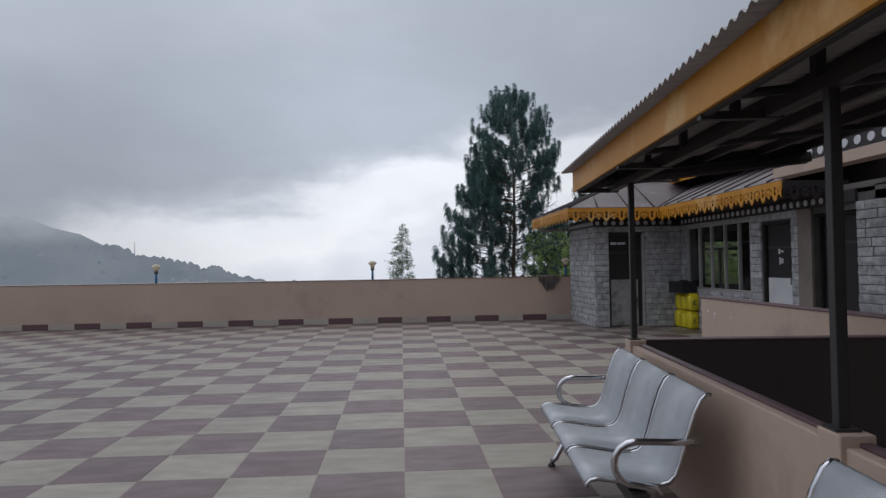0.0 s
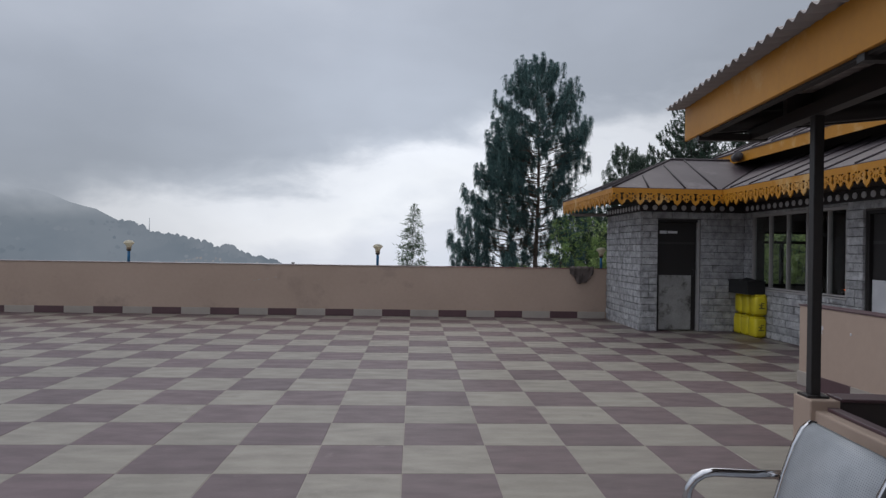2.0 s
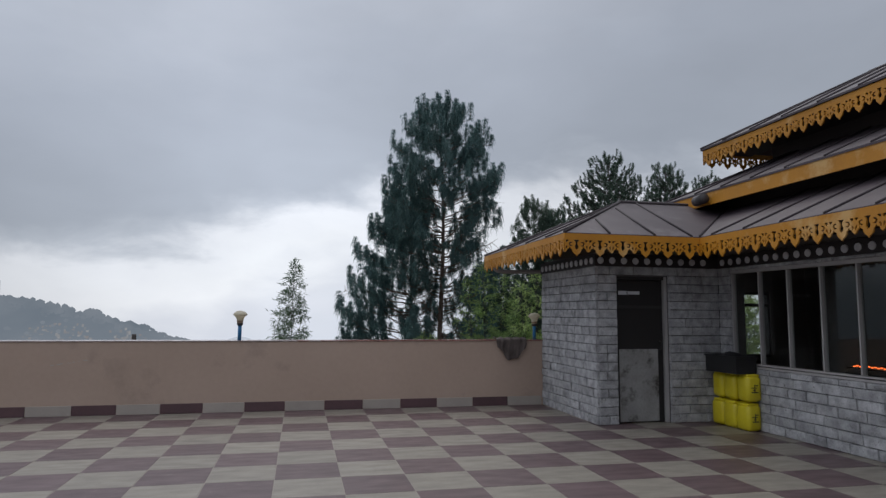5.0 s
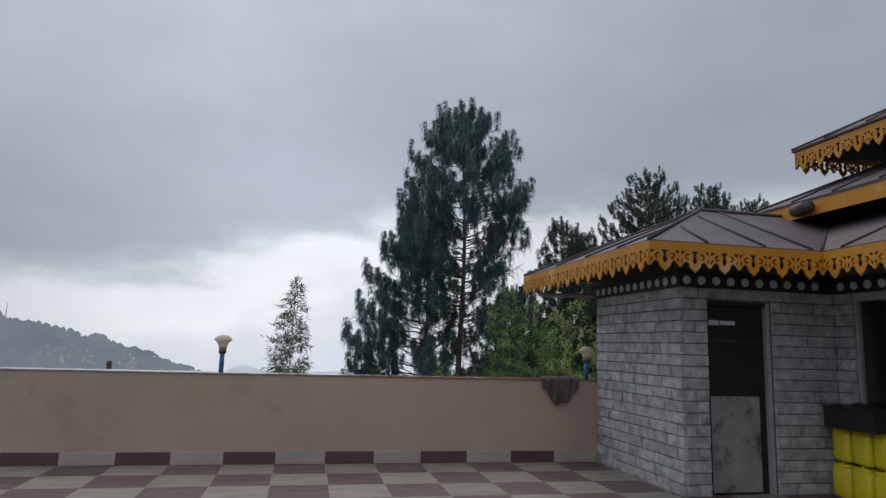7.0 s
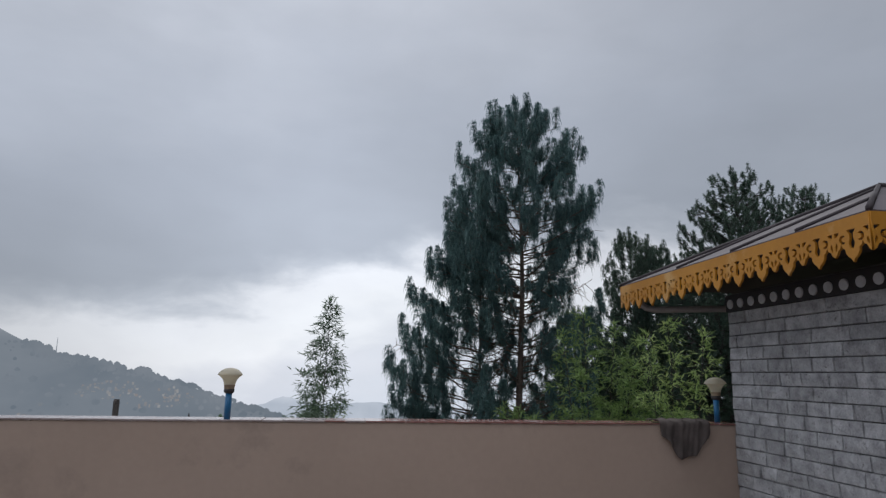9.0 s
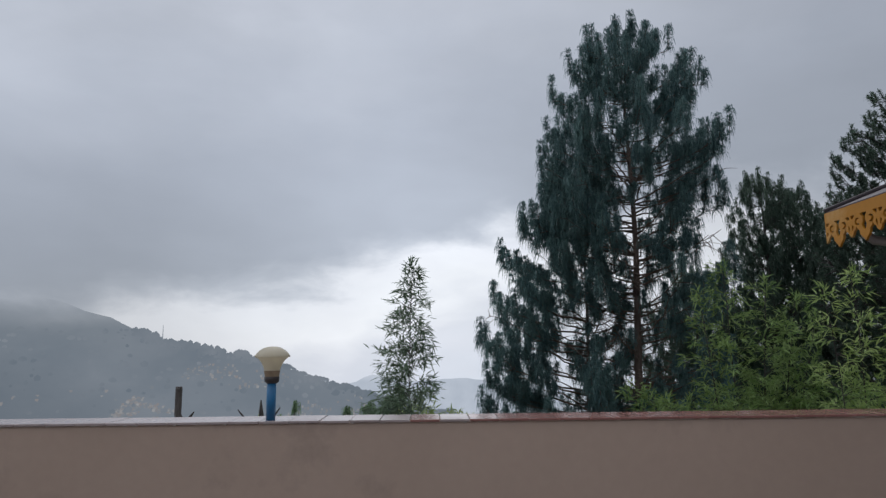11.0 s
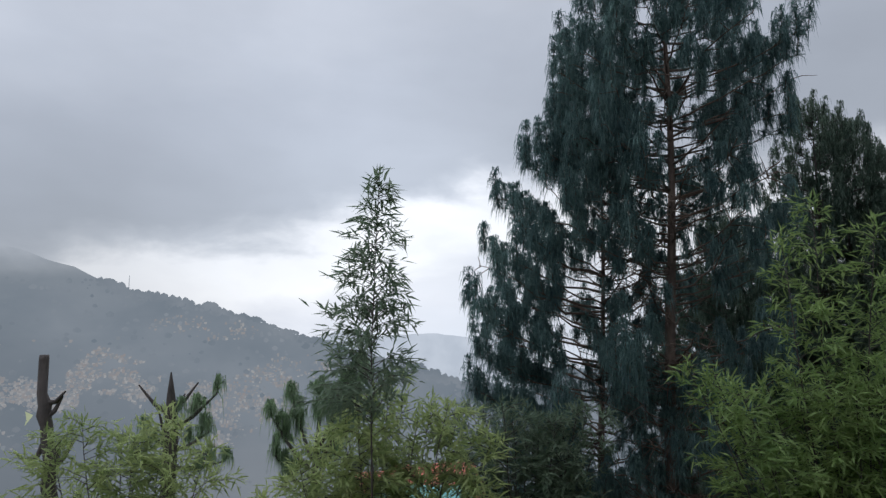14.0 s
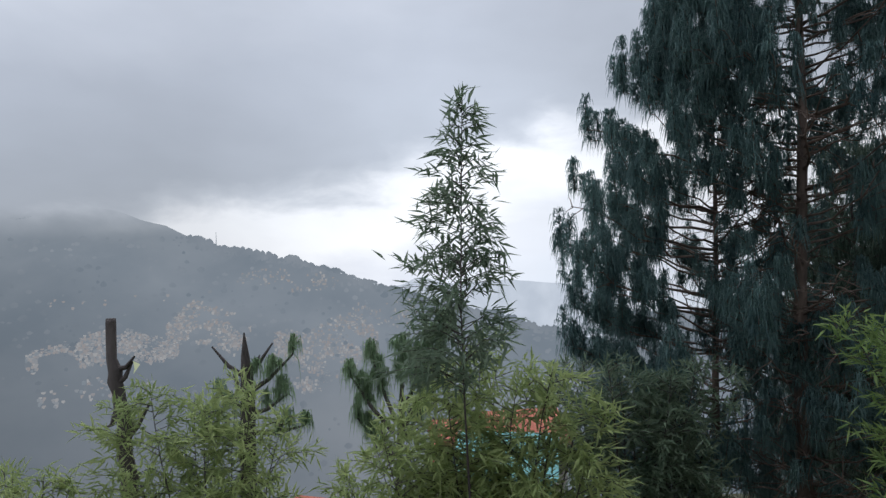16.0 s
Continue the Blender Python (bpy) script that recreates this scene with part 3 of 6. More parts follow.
for i in range(2400):
    x = rw.uniform(-620, 130)
    y = 800 - abs(rw.gauss(0, 5)) if i < 1500 else rw.uniform(560, 795)
    hh = rw.choice((3, 4, 4, 5, 5, 7)) * rw.uniform(0.8, 1.2)
    if ground_z(x, y) > 28:
        continue
    far_tree(x, y, hh * 0.85, hh * rw.uniform(0.35, 0.65))
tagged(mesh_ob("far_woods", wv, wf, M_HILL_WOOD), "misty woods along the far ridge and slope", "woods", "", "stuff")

# town on the far slope
tv, tf = [], []
CUBE = ((0, 1, 2, 3), (4, 7, 6, 5), (0, 4, 5, 1), (1, 5, 6, 2), (2, 6, 7, 3), (3, 7, 4, 0))


def far_house(x, y, w, d, h):
    z = ground_z(x, y) - 2
    b = len(tv)
    tv.extend([(x - w, y - d, z), (x + w, y - d, z), (x + w, y + d, z), (x - w, y + d, z), (x - w, y - d, z + h), (x + w, y - d, z + h), (x + w, y + d, z + h), (x - w, y + d, z + h)])
    tf.extend([tuple(b + i for i in f) for f in CUBE])


def slope_point(az, el):
    """Where a line of sight at that bearing and height angle meets the far slope."""
    k, e = math.tan(radians(az)), math.tan(radians(el)) / math.cos(radians(az))
    y = 460.0
    while y < 798 and ground_z(k * y, y) < 1.56 + e * y:
        y += 4
    y -= rw.uniform(0, 4)
    return k * y, y


for az, saz, el, sel, count in ((-30, 4.5, -6.9, 1.0, 1250), (-22.5, 2.8, -5.6, 1.5, 1000), (-13, 3.8, -8.0, 2.3, 1250), (-14.5, 5.0, -1.9, 0.7, 240), (-30, 4, -9.8, 0.7, 90), (-28, 5, -3.2, 0.6, 22), (-8, 2.5, -5.2, 1.2, 120)):
    for i in range(count):
        da = rw.uniform(-1.15, 1.15)
        de = rw.uniform(-1, 1) * (1.15 - 0.5 * da * da) + 0.35 * math.sin(3 * da + az)
        hx, hy = slope_point(az + da * saz, el + de * sel)
        if hy < 790 and noise.noise(Vector((hx * 0.03, hy * 0.05, 2))) > -0.22:
            far_house(hx, hy, rw.uniform(0.5, 1.35), rw.uniform(0.8, 1.6), rw.uniform(2.2, 3.8))
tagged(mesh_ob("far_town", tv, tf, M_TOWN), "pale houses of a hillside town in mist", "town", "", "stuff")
fx, fy = slope_point(-28.2, -8.2)
fz = ground_z(fx, fy)
tagged(mesh_ob("field", [(fx - 5, fy - 5, fz - 3), (fx + 4, fy - 6, fz - 5), (fx + 6, fy + 3, fz + 3), (fx - 3, fy + 6, fz + 6), (fx - 6, fy + 2, fz + 3)], [(0, 1, 2, 3, 4)], M_FIELD), "pale yellow-green field on the misty hillside", "field")
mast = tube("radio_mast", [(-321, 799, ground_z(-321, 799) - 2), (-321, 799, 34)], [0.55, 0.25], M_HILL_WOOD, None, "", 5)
tagged(mast, "thin radio mast on the misty ridge", "mast")

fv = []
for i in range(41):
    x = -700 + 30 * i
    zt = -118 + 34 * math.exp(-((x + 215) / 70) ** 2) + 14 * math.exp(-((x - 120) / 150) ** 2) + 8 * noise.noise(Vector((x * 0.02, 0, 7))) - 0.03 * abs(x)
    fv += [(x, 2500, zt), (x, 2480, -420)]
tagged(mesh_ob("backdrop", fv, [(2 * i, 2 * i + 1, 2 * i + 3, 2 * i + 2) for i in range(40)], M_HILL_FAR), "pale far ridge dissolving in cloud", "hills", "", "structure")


def near_house(x, y, w, d, h, wall_m, roof_m, yaw, label):
    g = thing("house", label, "house", pose(x, y, ground_z(x, y) - 1, 0, 0, yaw), "houses below the terrace")
    box("wall", (-w / 2, -d / 2, 0), (w / 2, d / 2, h), wall_m, g)
    rise = 0.28 * d
    slab("roof", [(-w / 2 - 0.4, -d / 2 - 0.5, h), (w / 2 + 0.4, -d / 2 - 0.5, h), (w / 2 + 0.4, 0, h + rise), (-w / 2 - 0.4, 0, h + rise)], 0.12, roof_m, g)
    slab("roof", [(-w / 2 - 0.4, 0, h + rise), (w / 2 + 0.4, 0, h + rise), (w / 2 + 0.4, d / 2 + 0.5, h), (-w / 2 - 0.4, d / 2 + 0.5, h)], 0.12, roof_m, g)
    for k in range(3):
        xx = -w / 2 + w * (k + 0.5) / 3
        box("window", (xx - 0.5, -d / 2 - 0.03, h - 1.9), (xx + 0.5, -d / 2 + 0.02, h - 0.7), M_ROOM, g)


near_house(2.6, 60, 5, 6, 6.0, M_HOUSE_WALL, M_HOUSE_RED, 12, "pale house with a red sheet roof below the terrace")
near_house(1.6, 50, 4.5, 5, 4.2, M_HOUSE_TEAL, M_HOUSE_TEAL, -8, "teal painted house below the terrace")
near_house(-0.6, 52, 3.5, 5, 5.0, M_HOUSE_WALL, M_HOUSE_RED, 6, "pale house with an orange-red roof below the terrace")
near_house(-8.0, 49, 2.6, 4, 1.3, M_HOUSE_WALL, M_HOUSE_RED, -14, "low house with an orange-red roof below the terrace")

# ---- stone service block and restaurant wing ----


def stone(ob_parent, a0, a1, z0, z1, place, rnd, deep=0.03):
    """One hewn block: place(a, depth, z) gives the point, depth counted outwards."""
    g = 0.0032
    a0, a1, z0, z1 = a0 + g, a1 - g, z0 + g, z1 - g
    c = 0.0045
    j = lambda: rnd.uniform(-0.003, 0.012)
    ring = ((a0, z0), (a1, z0), (a1, z1), (a0, z1))
    inner = ((a0 + c, z0 + c), (a1 - c, z0 + c), (a1 - c, z1 - c), (a0 + c, z1 - c))
    verts = [place(a, 0.0, z) for a, z in ring] + [place(a, deep - 0.007, z) for a, z in ring] + [place(a, deep + j(), z) for a, z in inner]
    am, zm = (a0 + a1) / 2 + rnd.uniform(-0.2, 0.2) * (a1 - a0), (z0 + z1) / 2
    verts.append(place(am, deep + j() + 0.003, zm))
    faces = [(i, (i + 1) % 4, 4 + (i + 1) % 4, 4 + i) for i in range(4)] + [(4 + i, 4 + (i + 1) % 4, 8 + (i + 1) % 4, 8 + i) for i in range(4)] + [(8 + i, 8 + (i + 1) % 4, 12) for i in range(4)]
    mesh_ob("stone", verts, faces, M_STONE, ob_parent)


def stone_face(ob_parent, a0, a1, z0, z1, place, seed, holes=(), course=0.124, long=(0.22, 0.44)):
    rnd = random.Random(seed)
    rows = round((z1 - z0) / course)
    ch = (z1 - z0) / rows
    for r in range(rows):
        zb, zt = z0 + r * ch, z0 + (r + 1) * ch
        spans = [(a0, a1)]
        for h0, h1, hz0, hz1 in holes:
            if zb < hz1 - 0.02 and zt > hz0 + 0.02:
                spans = [q for s0, s1 in spans for q in ((s0, min(s1, h0)), (max(s0, h1), s1)) if q[1] - q[0] > 0.03]
                # thinner stones make up the course under a sill and over a lintel
                for q0, q1 in ((zb, hz0), (hz1, zt)):
                    if q1 - q0 > 0.02:
                        cuts = max(1, round((h1 - h0) / 0.36))
                        for k in range(cuts):
                            stone(ob_parent, h0 + (h1 - h0) * k / cuts, h0 + (h1 - h0) * (k + 1) / cuts, q0, q1, place, rnd)
        for s0, s1 in spans:
            a = s0
            while a < s1 - 1e-6:
                w = rnd.uniform(*long) if a > s0 else rnd.uniform(0.1, long[1])
                b = a + w
                if s1 - b < 0.12:
                    b = s1
                stone(ob_parent, a, b, zb, zt, place, rnd)
                a = b


# block walls with thickness; the door is a real opening
DOOR_X0, DOOR_X1, DOOR_H = 4.545, 5.355, 2.06
bm = bmesh.new()
add_box(bm, (BLK_X, BLK_Y + 0.2, -0.3), (BLK_X + 0.2, 15.998, WALL_TOP + 0.12))
wall_blk_w = tagged(part("wall_block_west", bm, M_MORTAR), "grey hewn stone side wall of the service block", "wall", "", "structure")
bm = bmesh.new()
add_box(bm, (BLK_X, BLK_Y, -0.3), (DOOR_X0, BLK_Y + 0.2, WALL_TOP + 0.12))
add_box(bm, (DOOR_X1, BLK_Y, -0.3), (WIN_X + 0.2, BLK_Y + 0.2, WALL_TOP + 0.12))
add_box(bm, (DOOR_X0, BLK_Y, DOOR_H), (DOOR_X1, BLK_Y + 0.2, WALL_TOP + 0.12))
wall_blk_s = tagged(part("wall_block_south", bm, M_MORTAR), "grey hewn stone front wall of the service block", "wall", "", "structure")
tagged(box("wall_block_north", (BLK_X + 0.2, 15.8, -0.3), (7.6, 15.998, WALL_TOP + 0.12), M_MORTAR), "stone back wall of the service block", "wall", "", "structure")
tagged(box("ceiling_block", (BLK_X + 0.02, BLK_Y + 0.02, WALL_TOP + 0.14), (6.2, 15.98, WALL_TOP + 0.2), M_ROOM), "plain ceiling of the service block", "ceiling", "", "structure")

WIN_Y0, WIN_Y1, WIN_Z0, WIN_Z1 = 11.10, 13.67, 0.85, 2.15
KD_Y0, KD_Y1 = 9.90, 10.76
GAP_Y0, GAP_Y1 = 8.42, 9.37
bm = bmesh.new()
add_box(bm, (WIN_X, WIN_Y1, -0.3), (WIN_X + 0.2, BLK_Y, WALL_TOP + 0.12))
add_box(bm, (WIN_X, WIN_Y0, -0.3), (WIN_X + 0.2, WIN_Y1, WIN_Z0 - 0.04))
add_box(bm, (WIN_X, WIN_Y0, WIN_Z1), (WIN_X + 0.2, WIN_Y1, WALL_TOP + 0.12))
add_box(bm, (WIN_X, KD_Y1, -0.3), (WIN_X + 0.2, WIN_Y0, WALL_TOP + 0.12))
add_box(bm, (WIN_X, KD_Y0, DOOR_H), (WIN_X + 0.2, KD_Y1, WALL_TOP + 0.12))
add_box(bm, (WIN_X, GAP_Y1, -0.3), (WIN_X + 0.2, KD_Y0, WALL_TOP + 0.12))
add_box(bm, (WIN_X, GAP_Y0, 2.1), (WIN_X + 0.2, GAP_Y1, WALL_TOP + 0.12))
add_box(bm, (WIN_X, FLOOR_Y0, -0.3), (WIN_X + 0.2, GAP_Y0, WALL_TOP + 0.12))
wall_win = tagged(part("wall_east", bm, M_MORTAR), "grey hewn stone restaurant wall with window and doors", "wall", "", "structure")

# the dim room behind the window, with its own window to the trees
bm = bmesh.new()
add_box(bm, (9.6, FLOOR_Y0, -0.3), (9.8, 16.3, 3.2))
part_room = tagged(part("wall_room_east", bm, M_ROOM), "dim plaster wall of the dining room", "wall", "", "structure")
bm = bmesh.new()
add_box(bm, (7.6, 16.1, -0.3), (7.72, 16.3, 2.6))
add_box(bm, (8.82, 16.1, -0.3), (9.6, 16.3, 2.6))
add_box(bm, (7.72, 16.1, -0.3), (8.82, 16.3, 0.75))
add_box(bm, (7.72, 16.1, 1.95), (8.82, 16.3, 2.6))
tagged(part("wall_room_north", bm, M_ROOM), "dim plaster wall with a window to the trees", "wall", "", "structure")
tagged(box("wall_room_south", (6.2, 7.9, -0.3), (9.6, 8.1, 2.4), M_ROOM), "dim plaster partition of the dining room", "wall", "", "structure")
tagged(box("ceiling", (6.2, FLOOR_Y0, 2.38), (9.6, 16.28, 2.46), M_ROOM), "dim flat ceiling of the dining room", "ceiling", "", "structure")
rear = thing("window_2", "small dark-framed window looking out on trees", "window", None, "", "structure")
for lo, hi in (((7.72, 16.12, 0.75), (7.77, 16.2, 1.95)), ((8.77, 16.12, 0.75), (8.82, 16.2, 1.95)), ((7.77, 16.12, 0.75), (8.77, 16.2, 0.8)), ((7.77, 16.12, 1.9), (8.77, 16.2, 1.95)), ((7.77, 16.12, 1.68), (8.77, 16.2, 1.74)), ((8.16, 16.12, 0.8), (8.22, 16.2, 1.68))):
    box("window_frame", lo, hi, M_TIMBER_BLACK, rear)

tagged(box("trim_pilaster", (WIN_X - 0.05, GAP_Y1, 0.0), (WIN_X - 0.002, 9.71, 2.19), M_PILASTER, None, "", 0.008), "brown plaster pilaster beside the dim doorway", "pilaster", "", "structure")

# window on the terrace side
win = thing("window_1", "long grey-framed restaurant window with dark panes", "window", None, "", "structure")
box("window_sill", (WIN_X - 0.035, WIN_Y0 - 0.01, WIN_Z0 - 0.04), (WIN_X + 0.1, WIN_Y1 + 0.01, WIN_Z0 - 0.012), M_FRAME, win, "grey painted sill", 0.006)
box("window_frame", (WIN_X - 0.02, WIN_Y0, WIN_Z1 - 0.045), (WIN_X + 0.06, WIN_Y1, WIN_Z1), M_FRAME, win)
box("window_frame", (WIN_X - 0.02, WIN_Y0, WIN_Z0), (WIN_X + 0.06, WIN_Y1, WIN_Z0 + 0.02), M_FRAME, win)
MULL = (WIN_Y1 - 0.025, 13.10, 12.58, 12.05, 11.53, WIN_Y0 + 0.025)
for y in MULL:
    box("mullion", (WIN_X - 0.022, y - 0.010, WIN_Z0 + 0.02), (WIN_X + 0.05, y + 0.010, WIN_Z1 - 0.045), M_FRAME, win, "", 0.004)
for ya, yb in zip(MULL, MULL[1:]):
    pn = box("pane", (WIN_X + 0.018, yb + 0.015, WIN_Z0 + 0.04), (WIN_X + 0.023, ya - 0.015, WIN_Z1 - 0.045), M_GLASS, win, "dark clear glass")
    pn.visible_shadow = False
LED_AT = thing("led_string", "row of small orange glowing lights in the dim room", "lights", pose(7.28, 12.72, 0.86))
for k in range(12):
    box("led_light", (-0.008, -0.045 * k, 0.010 * (k % 2)), (0.008, 0.020 - 0.045 * k, 0.014 + 0.010 * (k % 2)), M_LED, LED_AT)
tagged(box("sideboard", (7.2, 12.05, 0.0), (7.8, 12.80, 0.858), M_TIMBER_BLACK, None, "", 0.01), "dark wooden sideboard in the dim dining room", "sideboard")



def door(name, label, place, w, h, lower, low_h, sign):
    """A hinged door in its frame: dark upper leaf, metal sheet below. Built along x, front to -y."""
    d = thing(name, label, "door", place, "", "structure")
    box("door_frame", (0, 0.02, 0), (0.045, 0.14, h), M_TIMBER_BLACK, d)
    box("door_frame", (w - 0.045, 0.02, 0), (w, 0.14, h), M_FRAME, d)
    box("door_frame", (0.045, 0.02, h - 0.045), (w - 0.045, 0.14, h), M_TIMBER_BLACK, d)
    leaf = box("leaf", (0.05, 0.07, 0.012), (w - 0.05, 0.11, h - 0.05), M_TIMBER_BLACK, d, "dark painted door leaf", 0.004)
    box("kick_panel", (0.06, 0.055, 0.02), (w - 0.14, 0.068, low_h), lower, leaf, "worn sheet metal panel", 0.004)
    box("rail", (0.06, 0.06, h * 0.78), (w - 0.06, 0.068, h * 0.80), M_STEEL_BLACK, leaf)
    tube("handle", [(w - 0.11, 0.06, 1.02), (w - 0.11, 0.02, 1.02), (w - 0.11, 0.02, 1.14), (w - 0.11, 0.06, 1.14)], 0.008, M_STEEL_BLACK, leaf)
    if sign:
        for lo, hi in sign:
            box("sign", (lo[0], 0.058, lo[1]), (hi[0], 0.066, hi[1]), M_DOOR_WHITE, leaf, "small white sign")
    return d


door("door_1", "dark service door with a grey sheet-metal lower panel", pose(DOOR_X0, BLK_Y + 0.0, 0), DOOR_X1 - DOOR_X0, DOOR_H, M_DOOR_GREY, 1.03, [((0.07, 1.80), (0.20, 1.855)), ((0.215, 1.805), (0.40, 1.85))])
door("door_2", "dark kitchen door with white lower panel and lettering bars", pose(WIN_X, KD_Y1, 0, 0, 0, -90), KD_Y1 - KD_Y0, DOOR_H, M_DOOR_WHITE, 1.12, [((0.36, 1.52), (0.41, 1.60)), ((0.43, 1.54), (0.50, 1.575)), ((0.38, 1.34), (0.42, 1.46)), ((0.44, 1.36), (0.49, 1.44))])
# door_3 is added: its black leaf gives the darkness of an open recess.
door("door_3", "near-black door standing in for the dark recess in the restaurant wall", pose(WIN_X + 0.06, GAP_Y1, 0, 0, 0, -90), GAP_Y1 - GAP_Y0, 2.1, M_TIMBER_BLACK, 1.0, None)

# eaves: dark band with white dots under a carved ochre board


def fret_mesh():
    """One repeat of the carved eaves board: rail above, cut-outs, a large and two small lobes below."""
    P = 0.30

    def arc(cx, cz, r, a0, a1, n):
        return [(cx + r * math.cos(radians(a0 + (a1 - a0) * i / n)), cz + r * math.sin(radians(a0 + (a1 - a0) * i / n))) for i in range(n + 1)]

    low = [(0.0, -0.245), (0.020, -0.228), (0.034, -0.200), (0.050, -0.196), (0.062, -0.168), (0.074, -0.196), (0.092, -0.204), (0.096, -0.232), (0.116, -0.258), (0.136, -0.272), (0.150, -0.295)]
    low += [(P - a, b) for a, b in low[-2::-1]]
    outline = [(P, 0.0), (0.0, 0.0)] + low
    drop = [(0.116, -0.082), (0.184, -0.082), (0.178, -0.098), (0.166, -0.106), (0.164, -0.140), (0.176, -0.168), (0.168, -0.196), (0.150, -0.212), (0.132, -0.196), (0.124, -0.168), (0.136, -0.140), (0.134, -0.106), (0.122, -0.098)]
    eye = arc(0.078, -0.138, 0.030, 50, 310, 8) + arc(0.086, -0.138, 0.017, 290, 70, 5)
    peak = [(0.010, -0.084), (0.052, -0.084), (0.040, -0.100), (0.022, -0.118), (0.010, -0.108)]
    slit = [(0.010, -0.176), (0.020, -0.150), (0.032, -0.168), (0.022, -0.200), (0.010, -0.206)]
    holes = [drop] + [q for h in (eye, peak, slit) for q in (h, [(P - a, b) for a, b in h][::-1])]
    cu = bpy.data.curves.new("fretwork", "CURVE")
    cu.dimensions, cu.fill_mode, cu.extrude = "2D", "BOTH", 0.009
    for loop in [outline] + holes:
        sp = cu.splines.new("POLY")
        sp.points.add(len(loop) - 1)
        for q, (a, b) in zip(sp.points, loop):
            q.co = (a, b, 0, 1)
        sp.use_cyclic_u = True
    tmp = bpy.data.objects.new("fretwork", cu)
    scene.collection.objects.link(tmp)
    me = bpy.data.meshes.new_from_object(tmp.evaluated_get(bpy.context.evaluated_depsgraph_get()))
    bpy.data.objects.remove(tmp)
    bpy.data.curves.remove(cu)
    me.name = "fretwork"
    me.materials.clear()
    me.materials.append(M_YELLOW)
    return me


FRET = fret_mesh()


FRET_DARK = FRET.copy()
FRET_DARK.materials.clear()
FRET_DARK.materials.append(M_BAND)


def fret_run(owner, start, direction, length, z, board=None):
    n = max(1, round(length / 0.30))
    k = length / n / 0.30
    d = Vector((*direction, 0)).normalized()
    rot = Matrix((d, (0, 0, 1), d.cross(Vector((0, 0, 1))))).transposed().to_4x4()
    for i in range(n):
        p = Vector((*start, z)) + d * (i * length / n)
        share("carved_board", board or FRET, owner, Matrix.Translation(p) @ rot @ Matrix.Diagonal((k, 1, 1, 1)))


DOT = bmesh.new()
bmesh.ops.create_cone(DOT, cap_ends=True, segments=18, radius1=0.048, radius2=0.045, depth=0.012)
dot_me = bpy.data.meshes.new("dot")
DOT.to_mesh(dot_me)
DOT.free()
dot_me.materials.append(M_DOT)


def dot_row(owner, start, direction, count, step, z, outward):
    d = Vector((*direction, 0)).normalized()
    q = Vector((*outward, 0)).to_track_quat("Z", "Y").to_matrix().to_4x4()
    for i in range(count):
        p = Vector((*start, z)) + d * (step * i)
        share("white_dot", dot_me, owner, Matrix.Translation(p) @ q)


B0, B1 = WALL_TOP, WALL_TOP + 0.17
band_w = tagged(box("trim_band_west", (BLK_X - 0.045, BLK_Y - 0.045, B0), (BLK_X, 15.998, B1), M_BAND), "black painted band with white dots under the eaves", "trim", "", "structure")
band_s = tagged(box("trim_band_south", (BLK_X, BLK_Y - 0.045, B0), (WIN_X - 0.045, BLK_Y, B1), M_BAND), "black painted band with white dots under the eaves", "trim", "", "structure")
band_e = tagged(box("trim_band_east", (WIN_X - 0.045, GAP_Y0, B0), (WIN_X, BLK_Y, B1), M_BAND), "black painted band with white dots under the eaves", "trim", "", "structure")
dot_row(band_w, (BLK_X - 0.05, BLK_Y + 0.06), (0, 1), 12, 0.172, B0 + 0.075, (-1, 0))
dot_row(band_s, (BLK_X + 0.04, BLK_Y - 0.05), (1, 0), 10, 0.18, B0 + 0.075, (0, -1))
dot_row(band_e, (WIN_X - 0.05, BLK_Y - 0.16), (0, -1), 29, 0.18, B0 + 0.075, (-1, 0))

# roofs of mauve sheet metal in three tiers
SLOPE = 0.44
RISE = 1.68


def seam(owner, a, b, r=0.016):
    tube("seam", [Vector(a) + Vector((0, 0, 0.008)), Vector(b) + Vector((0, 0, 0.008))], r, M_SEAM, owner, "", 6)


ZR = EAVE_Z + SLOPE * RISE
roof1 = thing("roof_lower", "lower hipped roof of mauve sheet metal with standing seams", "roof", None, "", "structure")
YB = EAVE_Y + 2 * RISE + 0.3
slab("roof_sheet", [(EAVE_X, EAVE_Y, EAVE_Z), (EAVE_IN, EAVE_Y, EAVE_Z), (EAVE_IN + RISE, EAVE_Y + RISE, ZR), (EAVE_X + RISE, EAVE_Y + RISE, ZR)], 0.03, M_ROOF, roof1)
slab("roof_sheet", [(EAVE_X, YB, EAVE_Z), (EAVE_X, EAVE_Y, EAVE_Z), (EAVE_X + RISE, EAVE_Y + RISE, ZR)], 0.03, M_ROOF, roof1)
slab("roof_sheet", [(EAVE_X + RISE, EAVE_Y + RISE, ZR), (8.5, EAVE_Y + RISE, ZR), (8.5, YB, EAVE_Z), (EAVE_X, YB, EAVE_Z)], 0.03, M_ROOF, roof1)
slab("roof_sheet", [(EAVE_IN, EAVE_Y, EAVE_Z), (EAVE_IN, EAVE_END, EAVE_Z), (EAVE_IN + RISE, EAVE_END, ZR), (EAVE_IN + RISE, EAVE_Y + RISE, ZR)], 0.03, M_ROOF, roof1)
seam(roof1, (EAVE_X, EAVE_Y, EAVE_Z), (EAVE_X + RISE, EAVE_Y + RISE, ZR), 0.022)
seam(roof1, (EAVE_X, YB, EAVE_Z), (EAVE_X + RISE, EAVE_Y + RISE, ZR), 0.022)
